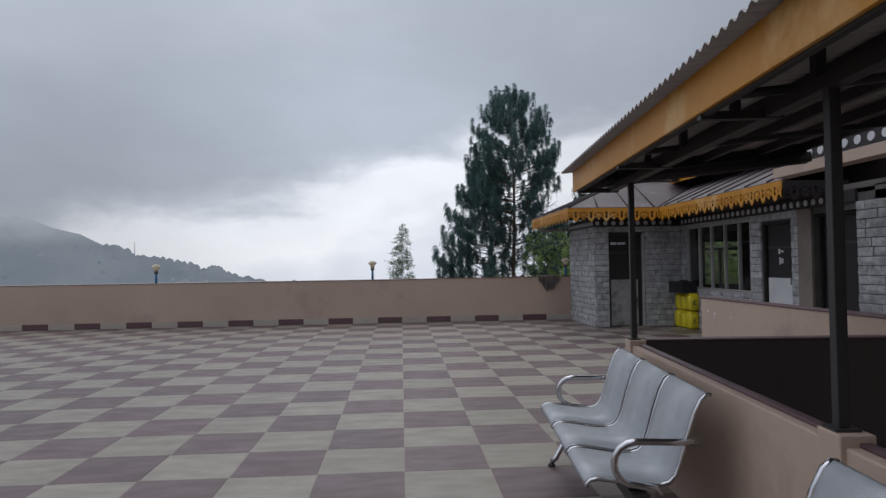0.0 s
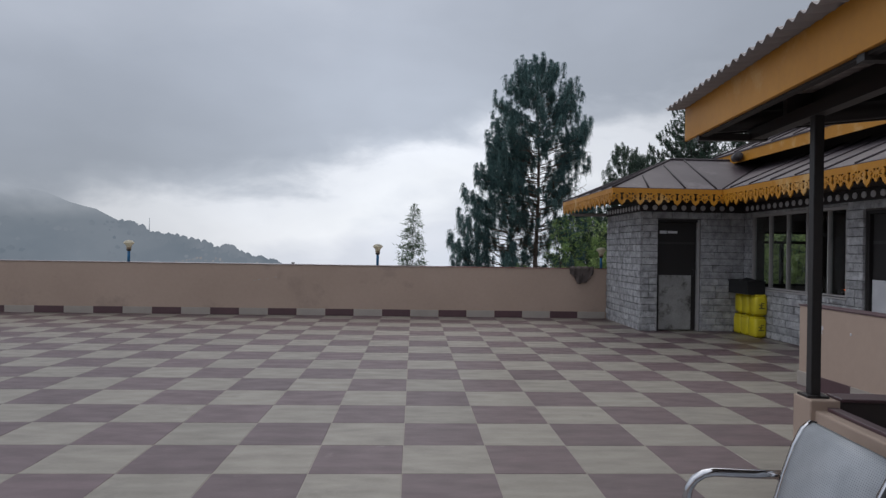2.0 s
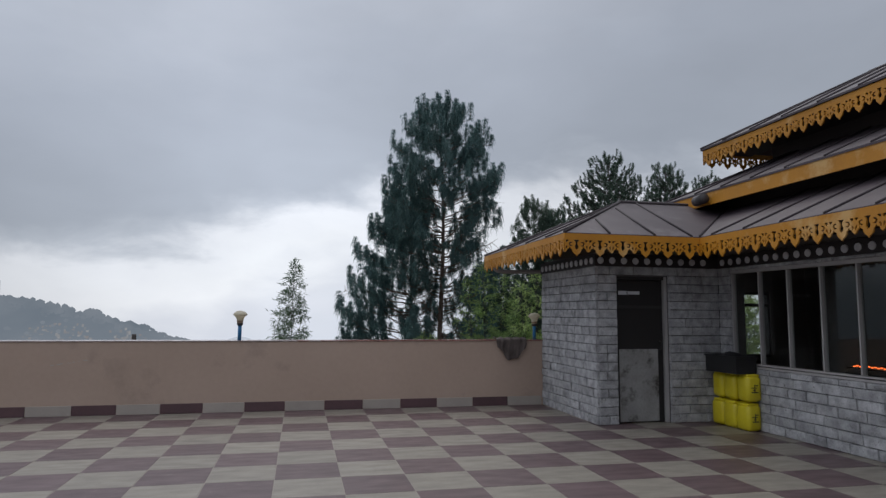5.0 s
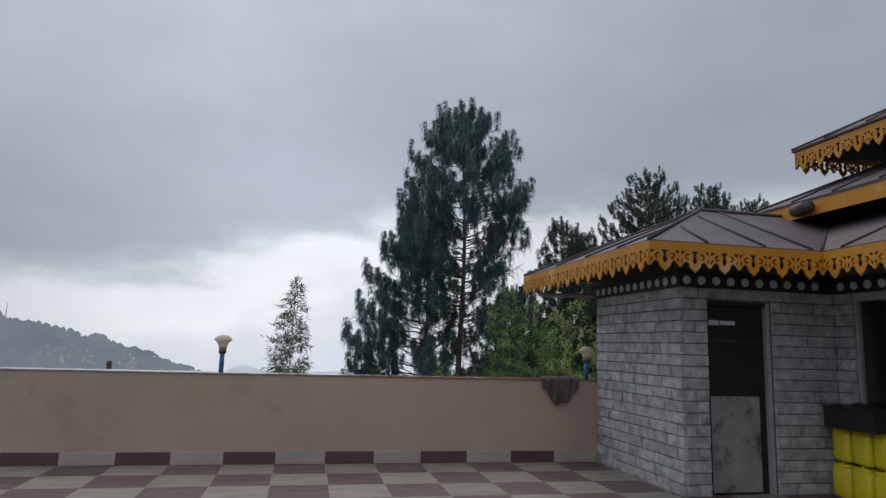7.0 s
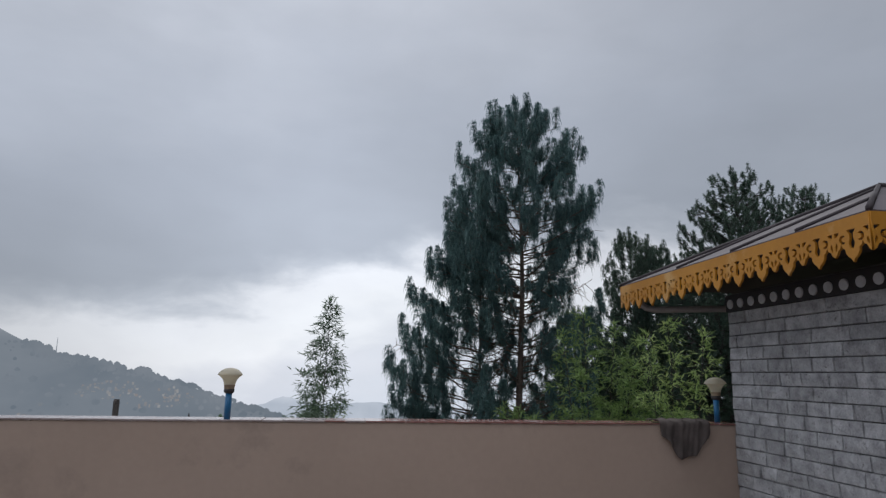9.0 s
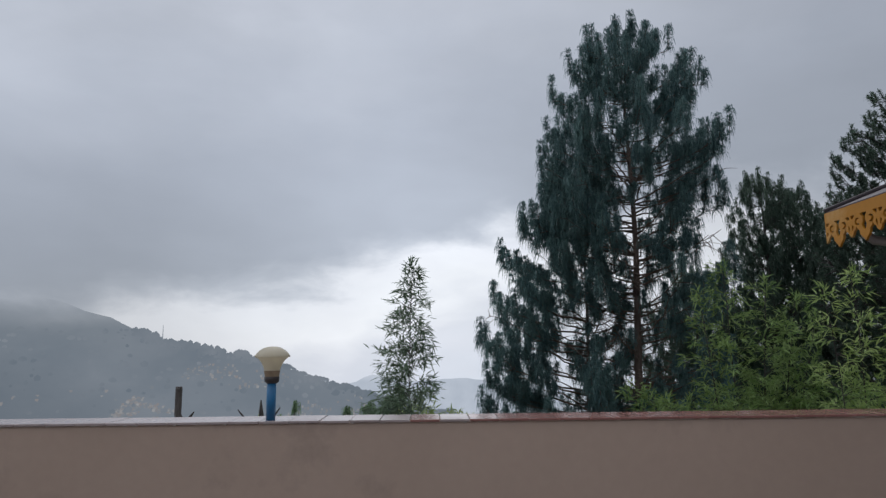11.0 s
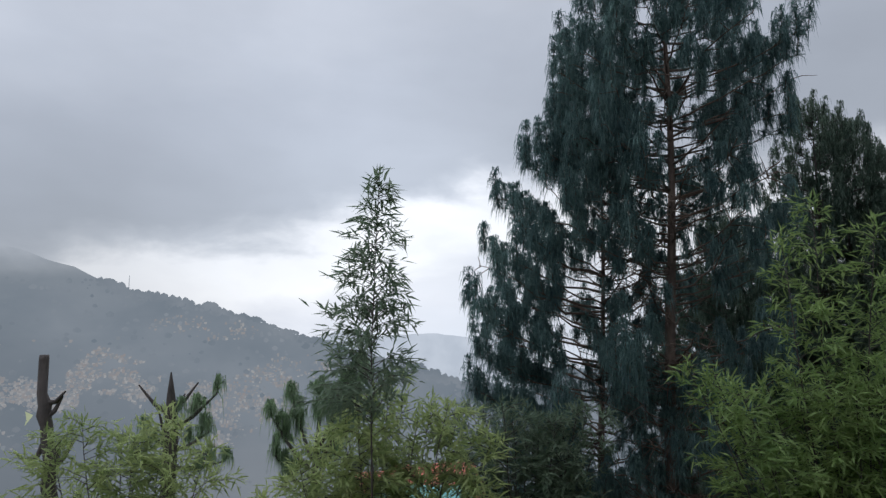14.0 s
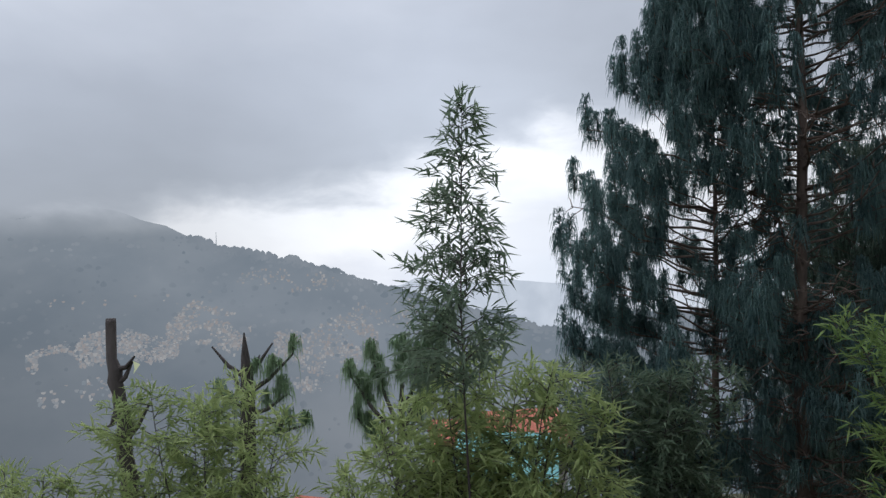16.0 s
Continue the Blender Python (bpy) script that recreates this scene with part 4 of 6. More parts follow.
seam(roof1, (EAVE_X + RISE, EAVE_Y + RISE, ZR), (EAVE_IN + RISE, EAVE_Y + RISE, ZR), 0.03)
seam(roof1, (EAVE_IN, EAVE_Y, EAVE_Z), (EAVE_IN + RISE, EAVE_Y + RISE, ZR), 0.018)
for x in (4.1, 4.75, 5.3):
    t = min(x - EAVE_X, RISE)
    seam(roof1, (x, EAVE_Y, EAVE_Z), (x + 0.12, EAVE_Y + t, EAVE_Z + SLOPE * t))
for y in (13.9, 14.7, 15.6):
    t = min(y - EAVE_Y, RISE * (YB - y) / (YB - EAVE_Y - RISE))
    seam(roof1, (EAVE_X, y, EAVE_Z), (EAVE_X + t, y, EAVE_Z + SLOPE * t))
for i in range(26):
    y = EAVE_Y - 0.25 - 0.62 * i
    if y > EAVE_END + 0.1:
        seam(roof1, (EAVE_IN, y, EAVE_Z), (EAVE_IN + RISE, y + 0.06, ZR))
tube("ridge_end", [(6.24, 14.30, ZR + 0.01), (6.32, 14.62, ZR + 0.02)], 0.08, M_COLLAR, roof1, "dark round ridge end cap", 14)
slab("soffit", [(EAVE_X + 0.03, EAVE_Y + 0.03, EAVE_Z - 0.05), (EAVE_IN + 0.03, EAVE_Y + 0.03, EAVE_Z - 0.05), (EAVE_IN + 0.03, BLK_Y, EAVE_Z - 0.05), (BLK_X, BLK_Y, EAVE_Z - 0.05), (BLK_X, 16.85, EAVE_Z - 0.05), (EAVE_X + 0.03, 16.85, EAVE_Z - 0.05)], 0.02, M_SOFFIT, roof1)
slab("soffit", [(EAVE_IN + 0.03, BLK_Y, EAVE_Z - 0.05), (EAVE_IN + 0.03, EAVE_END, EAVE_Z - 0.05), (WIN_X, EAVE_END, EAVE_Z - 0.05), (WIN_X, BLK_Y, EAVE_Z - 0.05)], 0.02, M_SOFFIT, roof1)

roof2 = thing("roof_middle", "middle roof tier of mauve sheet metal with plain ochre fascia", "roof", None, "", "structure")
R2X, R2Y, R2Z, R2W = 6.35, 15.6, 3.45, 1.5
slab("roof_sheet", [(R2X, R2Y, R2Z), (R2X, FLOOR_Y0, R2Z), (R2X + R2W, FLOOR_Y0, R2Z + 0.46 * R2W), (R2X + R2W, R2Y - R2W, R2Z + 0.46 * R2W)], 0.03, M_ROOF, roof2)
slab("roof_sheet", [(R2X, R2Y, R2Z), (R2X + R2W, R2Y - R2W, R2Z + 0.46 * R2W), (9.8, R2Y - R2W, R2Z + 0.46 * R2W), (9.8, R2Y, R2Z)], 0.03, M_ROOF, roof2)
box("fascia", (R2X + 0.01, FLOOR_Y0, R2Z - 0.22), (R2X + 0.035, R2Y - 0.02, R2Z - 0.02), M_YELLOW, roof2, "plain ochre fascia board")
box("fascia", (R2X + 0.035, R2Y - 0.045, R2Z - 0.22), (9.8, R2Y - 0.02, R2Z - 0.02), M_YELLOW, roof2, "plain ochre fascia board")
seam(roof2, (R2X, R2Y, R2Z), (R2X + R2W, R2Y - R2W, R2Z + 0.46 * R2W), 0.022)
for i in range(28):
    y = R2Y - 0.9 - 0.66 * i
    if y > FLOOR_Y0 + 0.2:
        t = min(R2W, R2Y - y)
        seam(roof2, (R2X, y, R2Z), (R2X + t, y, R2Z + 0.46 * t))
tagged(box("wall_tier_1", (7.0, FLOOR_Y0, 2.6), (7.15, 15.4, R2Z + 0.1), M_BROWN_DARK), "dark timber wall between the roof tiers", "wall", "", "structure")

roof3 = thing("roof_upper", "upper hipped roof of mauve sheet metal with carved ochre eaves", "roof", None, "", "structure")
R3X, R3Y, R3Z, R3W = 6.86, 15.25, 4.36, 1.75
slab("roof_sheet", [(R3X, R3Y, R3Z), (R3X, FLOOR_Y0, R3Z), (R3X + R3W, FLOOR_Y0, R3Z + 0.5 * R3W), (R3X + R3W, R3Y - R3W, R3Z + 0.5 * R3W)], 0.03, M_ROOF, roof3)
slab("roof_sheet", [(R3X, R3Y, R3Z), (R3X + R3W, R3Y - R3W, R3Z + 0.5 * R3W), (R3X + 2 * R3W, R3Y, R3Z)], 0.03, M_ROOF, roof3)
slab("roof_sheet", [(R3X + 2 * R3W, R3Y, R3Z), (R3X + R3W, R3Y - R3W, R3Z + 0.5 * R3W), (R3X + R3W, FLOOR_Y0, R3Z + 0.5 * R3W), (R3X + 2 * R3W, FLOOR_Y0, R3Z)], 0.03, M_ROOF, roof3)
seam(roof3, (R3X, R3Y, R3Z), (R3X + R3W, R3Y - R3W, R3Z + 0.5 * R3W), 0.022)
seam(roof3, (R3X + R3W, R3Y - R3W, R3Z + 0.5 * R3W), (R3X + R3W, FLOOR_Y0, R3Z + 0.5 * R3W), 0.03)
for i in range(28):
    y = R3Y - 0.6 - 0.66 * i
    if y > FLOOR_Y0 + 0.2:
        t = min(R3W, R3Y - y)
        seam(roof3, (R3X, y, R3Z), (R3X + t, y, R3Z + 0.5 * t))
tagged(box("wall_tier_2", (7.75, FLOOR_Y0, 3.5), (7.9, 14.6, 4.75), M_BROWN_DARK), "dark timber wall under the upper roof", "wall", "", "structure")
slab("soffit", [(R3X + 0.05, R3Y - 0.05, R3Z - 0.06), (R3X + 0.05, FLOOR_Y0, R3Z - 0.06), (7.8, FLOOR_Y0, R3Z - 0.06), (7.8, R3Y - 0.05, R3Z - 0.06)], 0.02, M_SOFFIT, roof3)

pipe = tagged(tube("rain_pipe", [(3.54, 16.56, 2.40), (3.55, 16.56, 2.32), (3.60, 16.55, 2.28), (3.68, 16.52, 2.26), (4.28, 15.99, 2.24)], 0.035, M_PIPE), "grey plastic rain pipe under the eaves", "pipe")

# ---- shelter over the stairwell, set at a slight angle ----
SH = pose(1.757, 5.01, 0, 0, 0, -5.2)


def sp3(u, v, z):
    return SH @ Vector((u, v, z))


wall1 = tagged(box("wall_stair_1", (0.0, -9.5, -2.4), (0.085, 0.0, 0.79), M_PAINT, None, "", 0.008), "beige low wall beside the stairwell with dark cap", "wall", "", "structure")
wall1.matrix_basis = SH
box("wall_cap", (0.046, -9.5, 0.79), (0.093, -0.12, 0.806), M_SKIRT_DARK, wall1, "dark maroon cap tiles", 0.004)
for k in range(4):
    box("pedestal", (-0.02, -0.115 - 2.71 * k, 0.0), (0.105, 0.03 - 2.71 * k, 0.832), M_PAINT, wall1, "beige pedestal under a post", 0.006)
wall_end = tagged(box("wall_stair_2", (0.11, -0.1, -2.4), (3.4, 0.0, 0.825), M_BROWN_DARK, None, "", 0.006), "dark brown end wall of the stairwell", "wall", "", "structure")
wall_end.matrix_basis = SH
box("wall_cap", (0.11, -0.11, 0.825), (3.4, 0.01, 0.84), M_SKIRT_DARK, wall_end, "dark maroon cap tiles", 0.004)
wall2 = tagged(box("wall_stair_3", (4.39, 3.0, -2.4), (4.59, 9.30, 0.875), M_PAINT, None, "", 0.008), "beige low wall in front of the restaurant", "wall", "", "structure")
bm = bmesh.new()
add_box(bm, (4.37, 9.02, 0), (4.389, 9.30, 0.15))
part("skirting_tile", bm, M_SKIRT_PALE, wall2)
for k in range(3):
    box("skirting_tile", (4.37, 8.42 - 0.6 * k, 0), (4.389, 9.018 - 0.6 * k, 0.15), M_SKIRT_DARK if k % 2 == 0 else M_SKIRT_PALE, wall2)

box("wall_cap", (4.382, 3.0, 0.875), (4.598, 9.31, 0.893), M_SKIRT_DARK, wall2, "dark maroon cap tiles", 0.004)
splash = bmesh.new()
for sy, sz, sr in ((9.10, 0.71, 0.022), (9.06, 0.70, 0.012), (8.90, 0.67, 0.026), (8.905, 0.62, 0.012), (8.45, 0.66, 0.015)):
    bmesh.ops.create_cone(splash, cap_ends=True, segments=9, radius1=sr, radius2=sr * 0.7, depth=0.004, matrix=pose(4.388, sy, sz, 0, -90, 0))
part("paint_splash", splash, M_DOOR_WHITE, wall2, "small white paint splashes")
for k in range(4):
    v = -0.03 - 2.71 * k
    p = thing("roof_post", "black painted square steel post on a beige pedestal", "post", SH @ pose(0.035, v, 0.832), "posts of the stair shelter")
    box("post", (-0.021, -0.021, 0.01), (0.021, 0.021, 1.22), M_STEEL_BLACK, p, "", 0.003)
    box("base_plate", (-0.045, -0.045, 0.0), (0.045, 0.045, 0.01), M_STEEL_BLACK, p)

shelter = thing("shelter_roof", "corrugated sheet shelter roof with ochre fascia on black steel frame", "roof", SH)
FU, FV, FZ0, FZ1 = -0.275, 0.76, 2.065, 2.25
box("fascia", (FU, -9.5, FZ0), (FU + 0.02, FV, FZ1), M_YELLOW, shelter, "ochre painted fascia with faded streaks", 0.003)


def corrugated(name, u0, u1, v0, v1, z0, slope, material, owner):
    """Wavy sheet: ridges run up the slope, along u."""
    pitch, amp = 0.078, 0.011
    n = int((v1 - v0) / pitch * 6)
    verts, faces = [], []
    us = (u0, (u0 + u1) / 2, u1)
    for i in range(n + 1):
        v = v0 + (v1 - v0) * i / n
        w = amp * math.sin(2 * math.pi * v / pitch)
        for u in us:
            verts.append((u, v, z0 + slope * (u - u0) + w))
    top = len(verts)
    verts += [(a, b, c - 0.004) for a, b, c in verts]
    for i in range(n):
        for j in range(2):
            a = i * 3 + j
            faces.append((a, a + 1, a + 4, a + 3))
            faces.append((top + a, top + a + 3, top + a + 4, top + a + 1))
        faces.append((i * 3, i * 3 + 3, top + i * 3 + 3, top + i * 3))
        faces.append((i * 3 + 2, top + i * 3 + 2, top + i * 3 + 5, i * 3 + 5))
    return mesh_ob(name, verts, faces, material, owner, "", True)


for a, b in ((-9.5, -6.1), (-6.16, -2.7), (-2.76, 0.80)):
    corrugated("roof_sheet", -0.37, 1.80, a, b, 2.250 + (0.006 if a > -6 and a < -5 else 0), 0.10, M_SHEET, shelter)
for u in (0.37, 0.84, 1.31, 1.72):
    z = 2.235 + 0.10 * (u + 0.42)
    box("purlin", (u - 0.02, -9.5, z - 0.07), (u + 0.02, 0.62, z - 0.005), M_STEEL_BLACK, shelter)
for k in range(8):
    v = 0.58 - 1.43 * k
    tube("rafter", [(-0.27, v, 2.13), (1.75, v, 2.13 + 0.10 * 2.02)], 0.025, M_STEEL_BLACK, shelter, "", 4)
    box("bracket", (-0.265, v - 0.02, 2.04), (0.09, v + 0.02, 2.075), M_STEEL_BLACK, shelter)
box("beam", (0.005, -9.5, 2.045), (0.065, 0.62, 2.10), M_STEEL_BLACK, shelter, "black steel eaves beam")
tube("end_beam", [(-0.25, 0.60, 2.12), (1.75, 0.60, 2.12 + 0.10 * 2.0)], 0.06, M_STEEL_BLACK, shelter, "black steel end beam", 4)
mesh_ob("end_panel", [(-0.25, 0.63, 2.07), (1.75, 0.63, 2.27), (1.75, 0.63, 2.45), (-0.25, 0.63, 2.25), (-0.25, 0.65, 2.07), (1.75, 0.65, 2.27), (1.75, 0.65, 2.45), (-0.25, 0.65, 2.25)], [(0, 1, 2, 3), (7, 6, 5, 4), (4, 5, 1, 0), (3, 2, 6, 7), (1, 5, 6, 2), (0, 3, 7, 4)], M_STEEL_BLACK, shelter, "black end board under the sheets")
box("beam", (-0.255, -9.5, 2.055), (-0.225, 0.62, 2.080), M_SOFFIT, shelter, "black steel edge bar")
for k in range(14):
    box("strut", (0.015, 0.2 - 0.72 * k, 2.10), (0.055, 0.24 - 0.72 * k, 2.29), M_STEEL_BLACK, shelter)

tagged(box("canopy_slab", (4.60, FLOOR_Y0, 2.705), (7.1, 7.7, 2.78), M_BROWN_DARK), "flat dark canopy over the restaurant entrance", "canopy", "", "structure")
ent = tagged(box("entrance_beam", (4.58, 2.2, 2.42), (4.78, 7.7, 2.54), M_PAINT, None, "", 0.006), "beige entrance beam with a dotted black band above", "beam", "", "structure")
box("band", (4.59, 2.2, 2.54), (4.77, 7.7, 2.70), M_BAND, ent, "black painted band")
dot_row(ent, (4.582, 7.56), (0, -1), 28, 0.19, 2.62, (-1, 0))

# ---- three-seat steel benches ----


def bench(place, name_label):
    b = thing("waiting_bench", name_label, "bench", place, "steel benches along the low wall")
    prof = [(-0.735, 0.385), (-0.732, 0.405), (-0.715, 0.422), (-0.68, 0.428), (-0.60, 0.418), (-0.48, 0.398), (-0.40, 0.395), (-0.35, 0.408), (-0.318, 0.44), (-0.295, 0.50), (-0.262, 0.62), (-0.225, 0.73), (-0.195, 0.79), (-0.165, 0.815), (-0.145, 0.812)]
    W = 0.553
    for k in range(3):
        v1 = -0.41 - W * k - 0.016
        v0 = v1 - W + 0.032
        # A solid black strip stands in for the shaded gap between two seats.
        for nm, a, c, off, mat_ in [q for q in (("seat_shell", v0, v1, 0.0, M_SEAT), ("rim", v0 - 0.006, v0 + 0.012, 0.005, M_CHROME), ("rim", v1 - 0.012, v1 + 0.006, 0.005, M_CHROME), ("gasket", v0 - 0.031, v0 - 0.0065, 0.005, M_BLACK_PLASTIC)) if q[0] != "gasket" or k < 2]:
            t = 0.006 + 2 * abs(off)
            verts, faces = [], []
            for i, (u, z) in enumerate(prof):
                q0, q1 = prof[max(i - 1, 0)], prof[min(i + 1, len(prof) - 1)]
                n2 = Vector((-(q1[1] - q0[1]), q1[0] - q0[0])).normalized()
                up_, dn = (u + n2.x * off, z + n2.y * off), (u - n2.x * (t - off), z - n2.y * (t - off))
                verts += [(up_[0], a, up_[1]), (up_[0], c, up_[1]), (dn[0], c, dn[1]), (dn[0], a, dn[1])]
            for i in range(len(prof) - 1):
                o = 4 * i
                for j in range(4):
                    faces.append((o + j, o + (j + 1) % 4, o + 4 + (j + 1) % 4, o + 4 + j))
            faces += [(3, 2, 1, 0), tuple(4 * (len(prof) - 1) + j for j in range(4))]
            if nm == "seat_shell":
                holder = mesh_ob(nm, verts, faces, mat_, b, "perforated silver-grey steel seat and back", True)
            else:
                mesh_ob(nm, verts, faces, mat_, holder, "bright steel edge" if nm == "rim" else "black strip standing in for the dark gap between the seats", True)
    box("beam", (-0.53, -2.10, 0.30), (-0.45, -0.38, 0.365), M_STEEL_BLACK, b, "black steel crossbeam", 0.004)
    for v in (-0.50, -1.97):
        leg = tube("leg", [(-0.68, v, 0.03), (-0.65, v, 0.055), (-0.57, v, 0.20), (-0.49, v, 0.31), (-0.40, v, 0.22), (-0.27, v, 0.055), (-0.23, v, 0.03)], 0.019, M_CHROME, b, "bent chrome leg")
        for u in (-0.68, -0.23):
            ft = lathe("foot", [(0.0, 0.0), (0.026, 0.0), (0.026, 0.012), (0.010, 0.02), (0.010, 0.05)], M_STEEL_BLACK, leg, "black levelling foot", 12)
            ft.matrix_basis = pose(u, v, 0)
    for v in (-0.40, -2.085):
        pts = [(-0.22, v, 0.602), (-0.36, v, 0.602), (-0.48, v, 0.604)]
        for i in range(9):
            a = radians(90 + 22.5 * i)
            pts.append((-0.51 + 0.10 * math.cos(a), v, 0.504 + 0.10 * math.sin(a)))
        pts += [(-0.42, v, 0.39), (-0.39, v, 0.355)]
        tube("armrest", pts, 0.017, M_CHROME, b, "looped chrome armrest")
    return b


first = bench(SH @ pose(0, 0.03, 0), "three-seat perforated silver steel bench with chrome armrests by the low wall")
copy_thing(first, SH @ pose(0, -2.60, 0))

# ---- lamps on the parapet ----


def lamp(x, y):
    g = thing("post_lamp", "blue post lamp with yellowed opal funnel globe on the parapet", "lamp", pose(x, y, PAR_H), "lamps along the parapet")
    tube("post", [(0, 0, 0.0), (0, 0, 0.235)], 0.029, M_BLUE, g, "blue painted post", 16)
    lathe("collar", [(0.0, 0.225), (0.030, 0.225), (0.045, 0.238), (0.047, 0.262), (0.044, 0.268), (0.0, 0.268)], M_COLLAR, g, "dark brown collar")
    gl = lathe("globe", [(0.043, 0.266), (0.046, 0.29), (0.053, 0.325), (0.068, 0.358), (0.092, 0.383), (0.107, 0.392)], M_GLOBE, g, "yellowed opal funnel")
    lathe("stain", [(0.0445, 0.268), (0.0475, 0.290), (0.0505, 0.305)], M_SOOT, gl, "brown stain round the foot of the globe")
    lathe("lid", [(0.109, 0.390), (0.110, 0.396), (0.100, 0.412), (0.080, 0.432), (0.052, 0.448), (0.02, 0.455), (0.0, 0.456)], M_GLOBE, gl, "domed opal lid")
    return g


for lx, ly in ((-5.92, 16.06), (-0.715, 16.06), (4.16, 16.2)):
    lamp(lx, ly)

# ---- cloth over the parapet ----


def cloth():
    rc = random.Random(3)
    nu, nv = 30, 30
    verts, faces = [], []
    for j in range(nv + 1):
        t = j / nv
        for i in range(nu + 1):
            s = i / nu
            drop = 0.10 + 0.27 * math.exp(-((s - 0.54) / 0.33) ** 4) + 0.05 * math.sin(7 * s + 0.6)
            total = 0.26 + drop
            q = t * total
            fold = 0.016 * math.sin(17 * s + 2.0 * t) + 0.010 * math.sin(41 * s + 5 * t) + 0.012 * noise.noise(Vector((s * 4, t * 4, 1)))
            x = 3.40 + 0.53 * s + 0.05 * (0.52 - s) * max(0, q - 0.26) / 0.2 + 0.02 * noise.noise(Vector((0, t * 3, s)))
            if q < 0.26:
                y, z = PAR_Y + 0.24 - q, PAR_H + 0.014 + abs(fold) * 0.8
            else:
                y, z = PAR_Y - 0.022 - abs(fold) - 0.01, PAR_H + 0.012 - (q - 0.26)
            verts.append((x, y, z))
    for j in range(nv):
        for i in range(nu):
            a = j * (nu + 1) + i
            faces.append((a, a + 1, a + nu + 2, a + nu + 1))
    ob = mesh_ob("cloth", verts, faces, M_CLOTH, None, "", True)
    so = ob.modifiers.new("thick", "SOLIDIFY")
    so.thickness = 0.006
    return tagged(ob, "worn dark brown cloth draped over the parapet to dry", "cloth")


cloth()

# ---- yellow cans and black crate ----


def can(x, y, z, yaw):
    g = thing("jerry_can", "bright yellow plastic jerry can with dark print", "can", pose(x, y, z, 0, 0, yaw), "stacked yellow cans beside the door")
    bm = bmesh.new()
    add_box(bm, (-0.108, -0.124, 0), (0.108, 0.124, 0.34), 0.052)
    part("body", bm, M_YELLOW_PLASTIC, g, "", True)
    bm = bmesh.new()
    add_box(bm, (-0.088, -0.10, 0.325), (0.088, 0.10, 0.36), 0.014)
    part("shoulder", bm, M_YELLOW_PLASTIC, g, "", True)
    tube("handle", [(-0.07, 0.0, 0.35), (-0.05, 0.0, 0.375), (0.03, 0.0, 0.375), (0.05, 0.0, 0.35)], 0.011, M_YELLOW_PLASTIC, g, "", 8)
    bm = bmesh.new()
    for k, (a, b2, c, d2) in enumerate(((-0.05, 0.12, 0.05, 0.135), (-0.03, 0.15, 0.01, 0.165), (-0.055, 0.18, 0.03, 0.192), (0.0, 0.21, 0.045, 0.222), (-0.01, 0.12, 0.003, 0.23))):
        add_box(bm, (a, -0.1245, b2), (c, -0.1215, d2))
    part("print", bm, M_MARK, g, "unreadable dark printed marks")
    return g


for cx, cy in ((6.055, 13.75), (6.05, 13.49), (6.055, 13.225)):
    for lv in range(2):
        can(cx + 0.012 * lv, cy - 0.01 * lv, 0.381 * lv, 3 - 6 * lv)
crate = thing("crate", "black plastic crate and crumpled bag lying on the yellow cans", "crate", pose(5.985, 13.42, 0.741, 0, 0, 2))
box("base", (-0.145, -0.245, 0.0), (0.145, 0.345, 0.012), M_BLACK_PLASTIC, crate)
for lo, hi in (((-0.16, -0.26, 0.0), (-0.145, 0.36, 0.21)), ((0.145, -0.26, 0.0), (0.16, 0.36, 0.21)), ((-0.145, -0.26, 0.0), (0.145, -0.245, 0.21)), ((-0.145, 0.345, 0.0), (0.145, 0.36, 0.21))):
    box("side_panel", lo, hi, M_BLACK_PLASTIC, crate)
for lo, hi in (((-0.172, -0.272, 0.21), (-0.14, 0.372, 0.235)), ((0.14, -0.272, 0.21), (0.172, 0.372, 0.235)), ((-0.14, -0.272, 0.21), (0.14, -0.24, 0.235)), ((-0.14, 0.34, 0.21), (0.14, 0.372, 0.235))):
    box("rim", lo, hi, M_BLACK_PLASTIC, crate, "", 0.004)
bm = bmesh.new()
bmesh.ops.create_icosphere(bm, subdivisions=3, radius=1.0)
for v in bm.verts:
    p = v.co.copy()
    q = 1 + 0.30 * noise.noise(p * 1.7) + 0.16 * noise.noise(p * 4.1 + Vector((3, 1, 0)))
    v.co = Vector((0.02 + 0.155 * p.x * q, 0.08 + 0.30 * p.y * q, max(0.125 + 0.15 * p.z * q, 0.02)))
part("bag", bm, M_BLACK_PLASTIC, crate, "crumpled black plastic bag", True)

# ---- trees ----


def limb(store, pts, radii, sides=6):
    """Adds a tapered round limb to a (verts, faces) store."""
    V, F = store
    base = len(V)
    pts = [Vector(p) for p in pts]
    side = None
    for i, p in enumerate(pts):
        d = (pts[min(i + 1, len(pts) - 1)] - pts[max(i - 1, 0)]).normalized()
        if side is None:
            side = d.orthogonal().normalized()
        side = (side - d * side.dot(d)).normalized()
        up = d.cross(side)
        for k in range(sides):
            a = 2 * math.pi * k / sides
            V.append(tuple(p + (side * math.cos(a) + up * math.sin(a)) * radii[i]))
    for i in range(len(pts) - 1):
        for k in range(sides):
            a, b = base + i * sides + k, base + i * sides + (k + 1) % sides
            F.append((a, b, b + sides, a + sides))


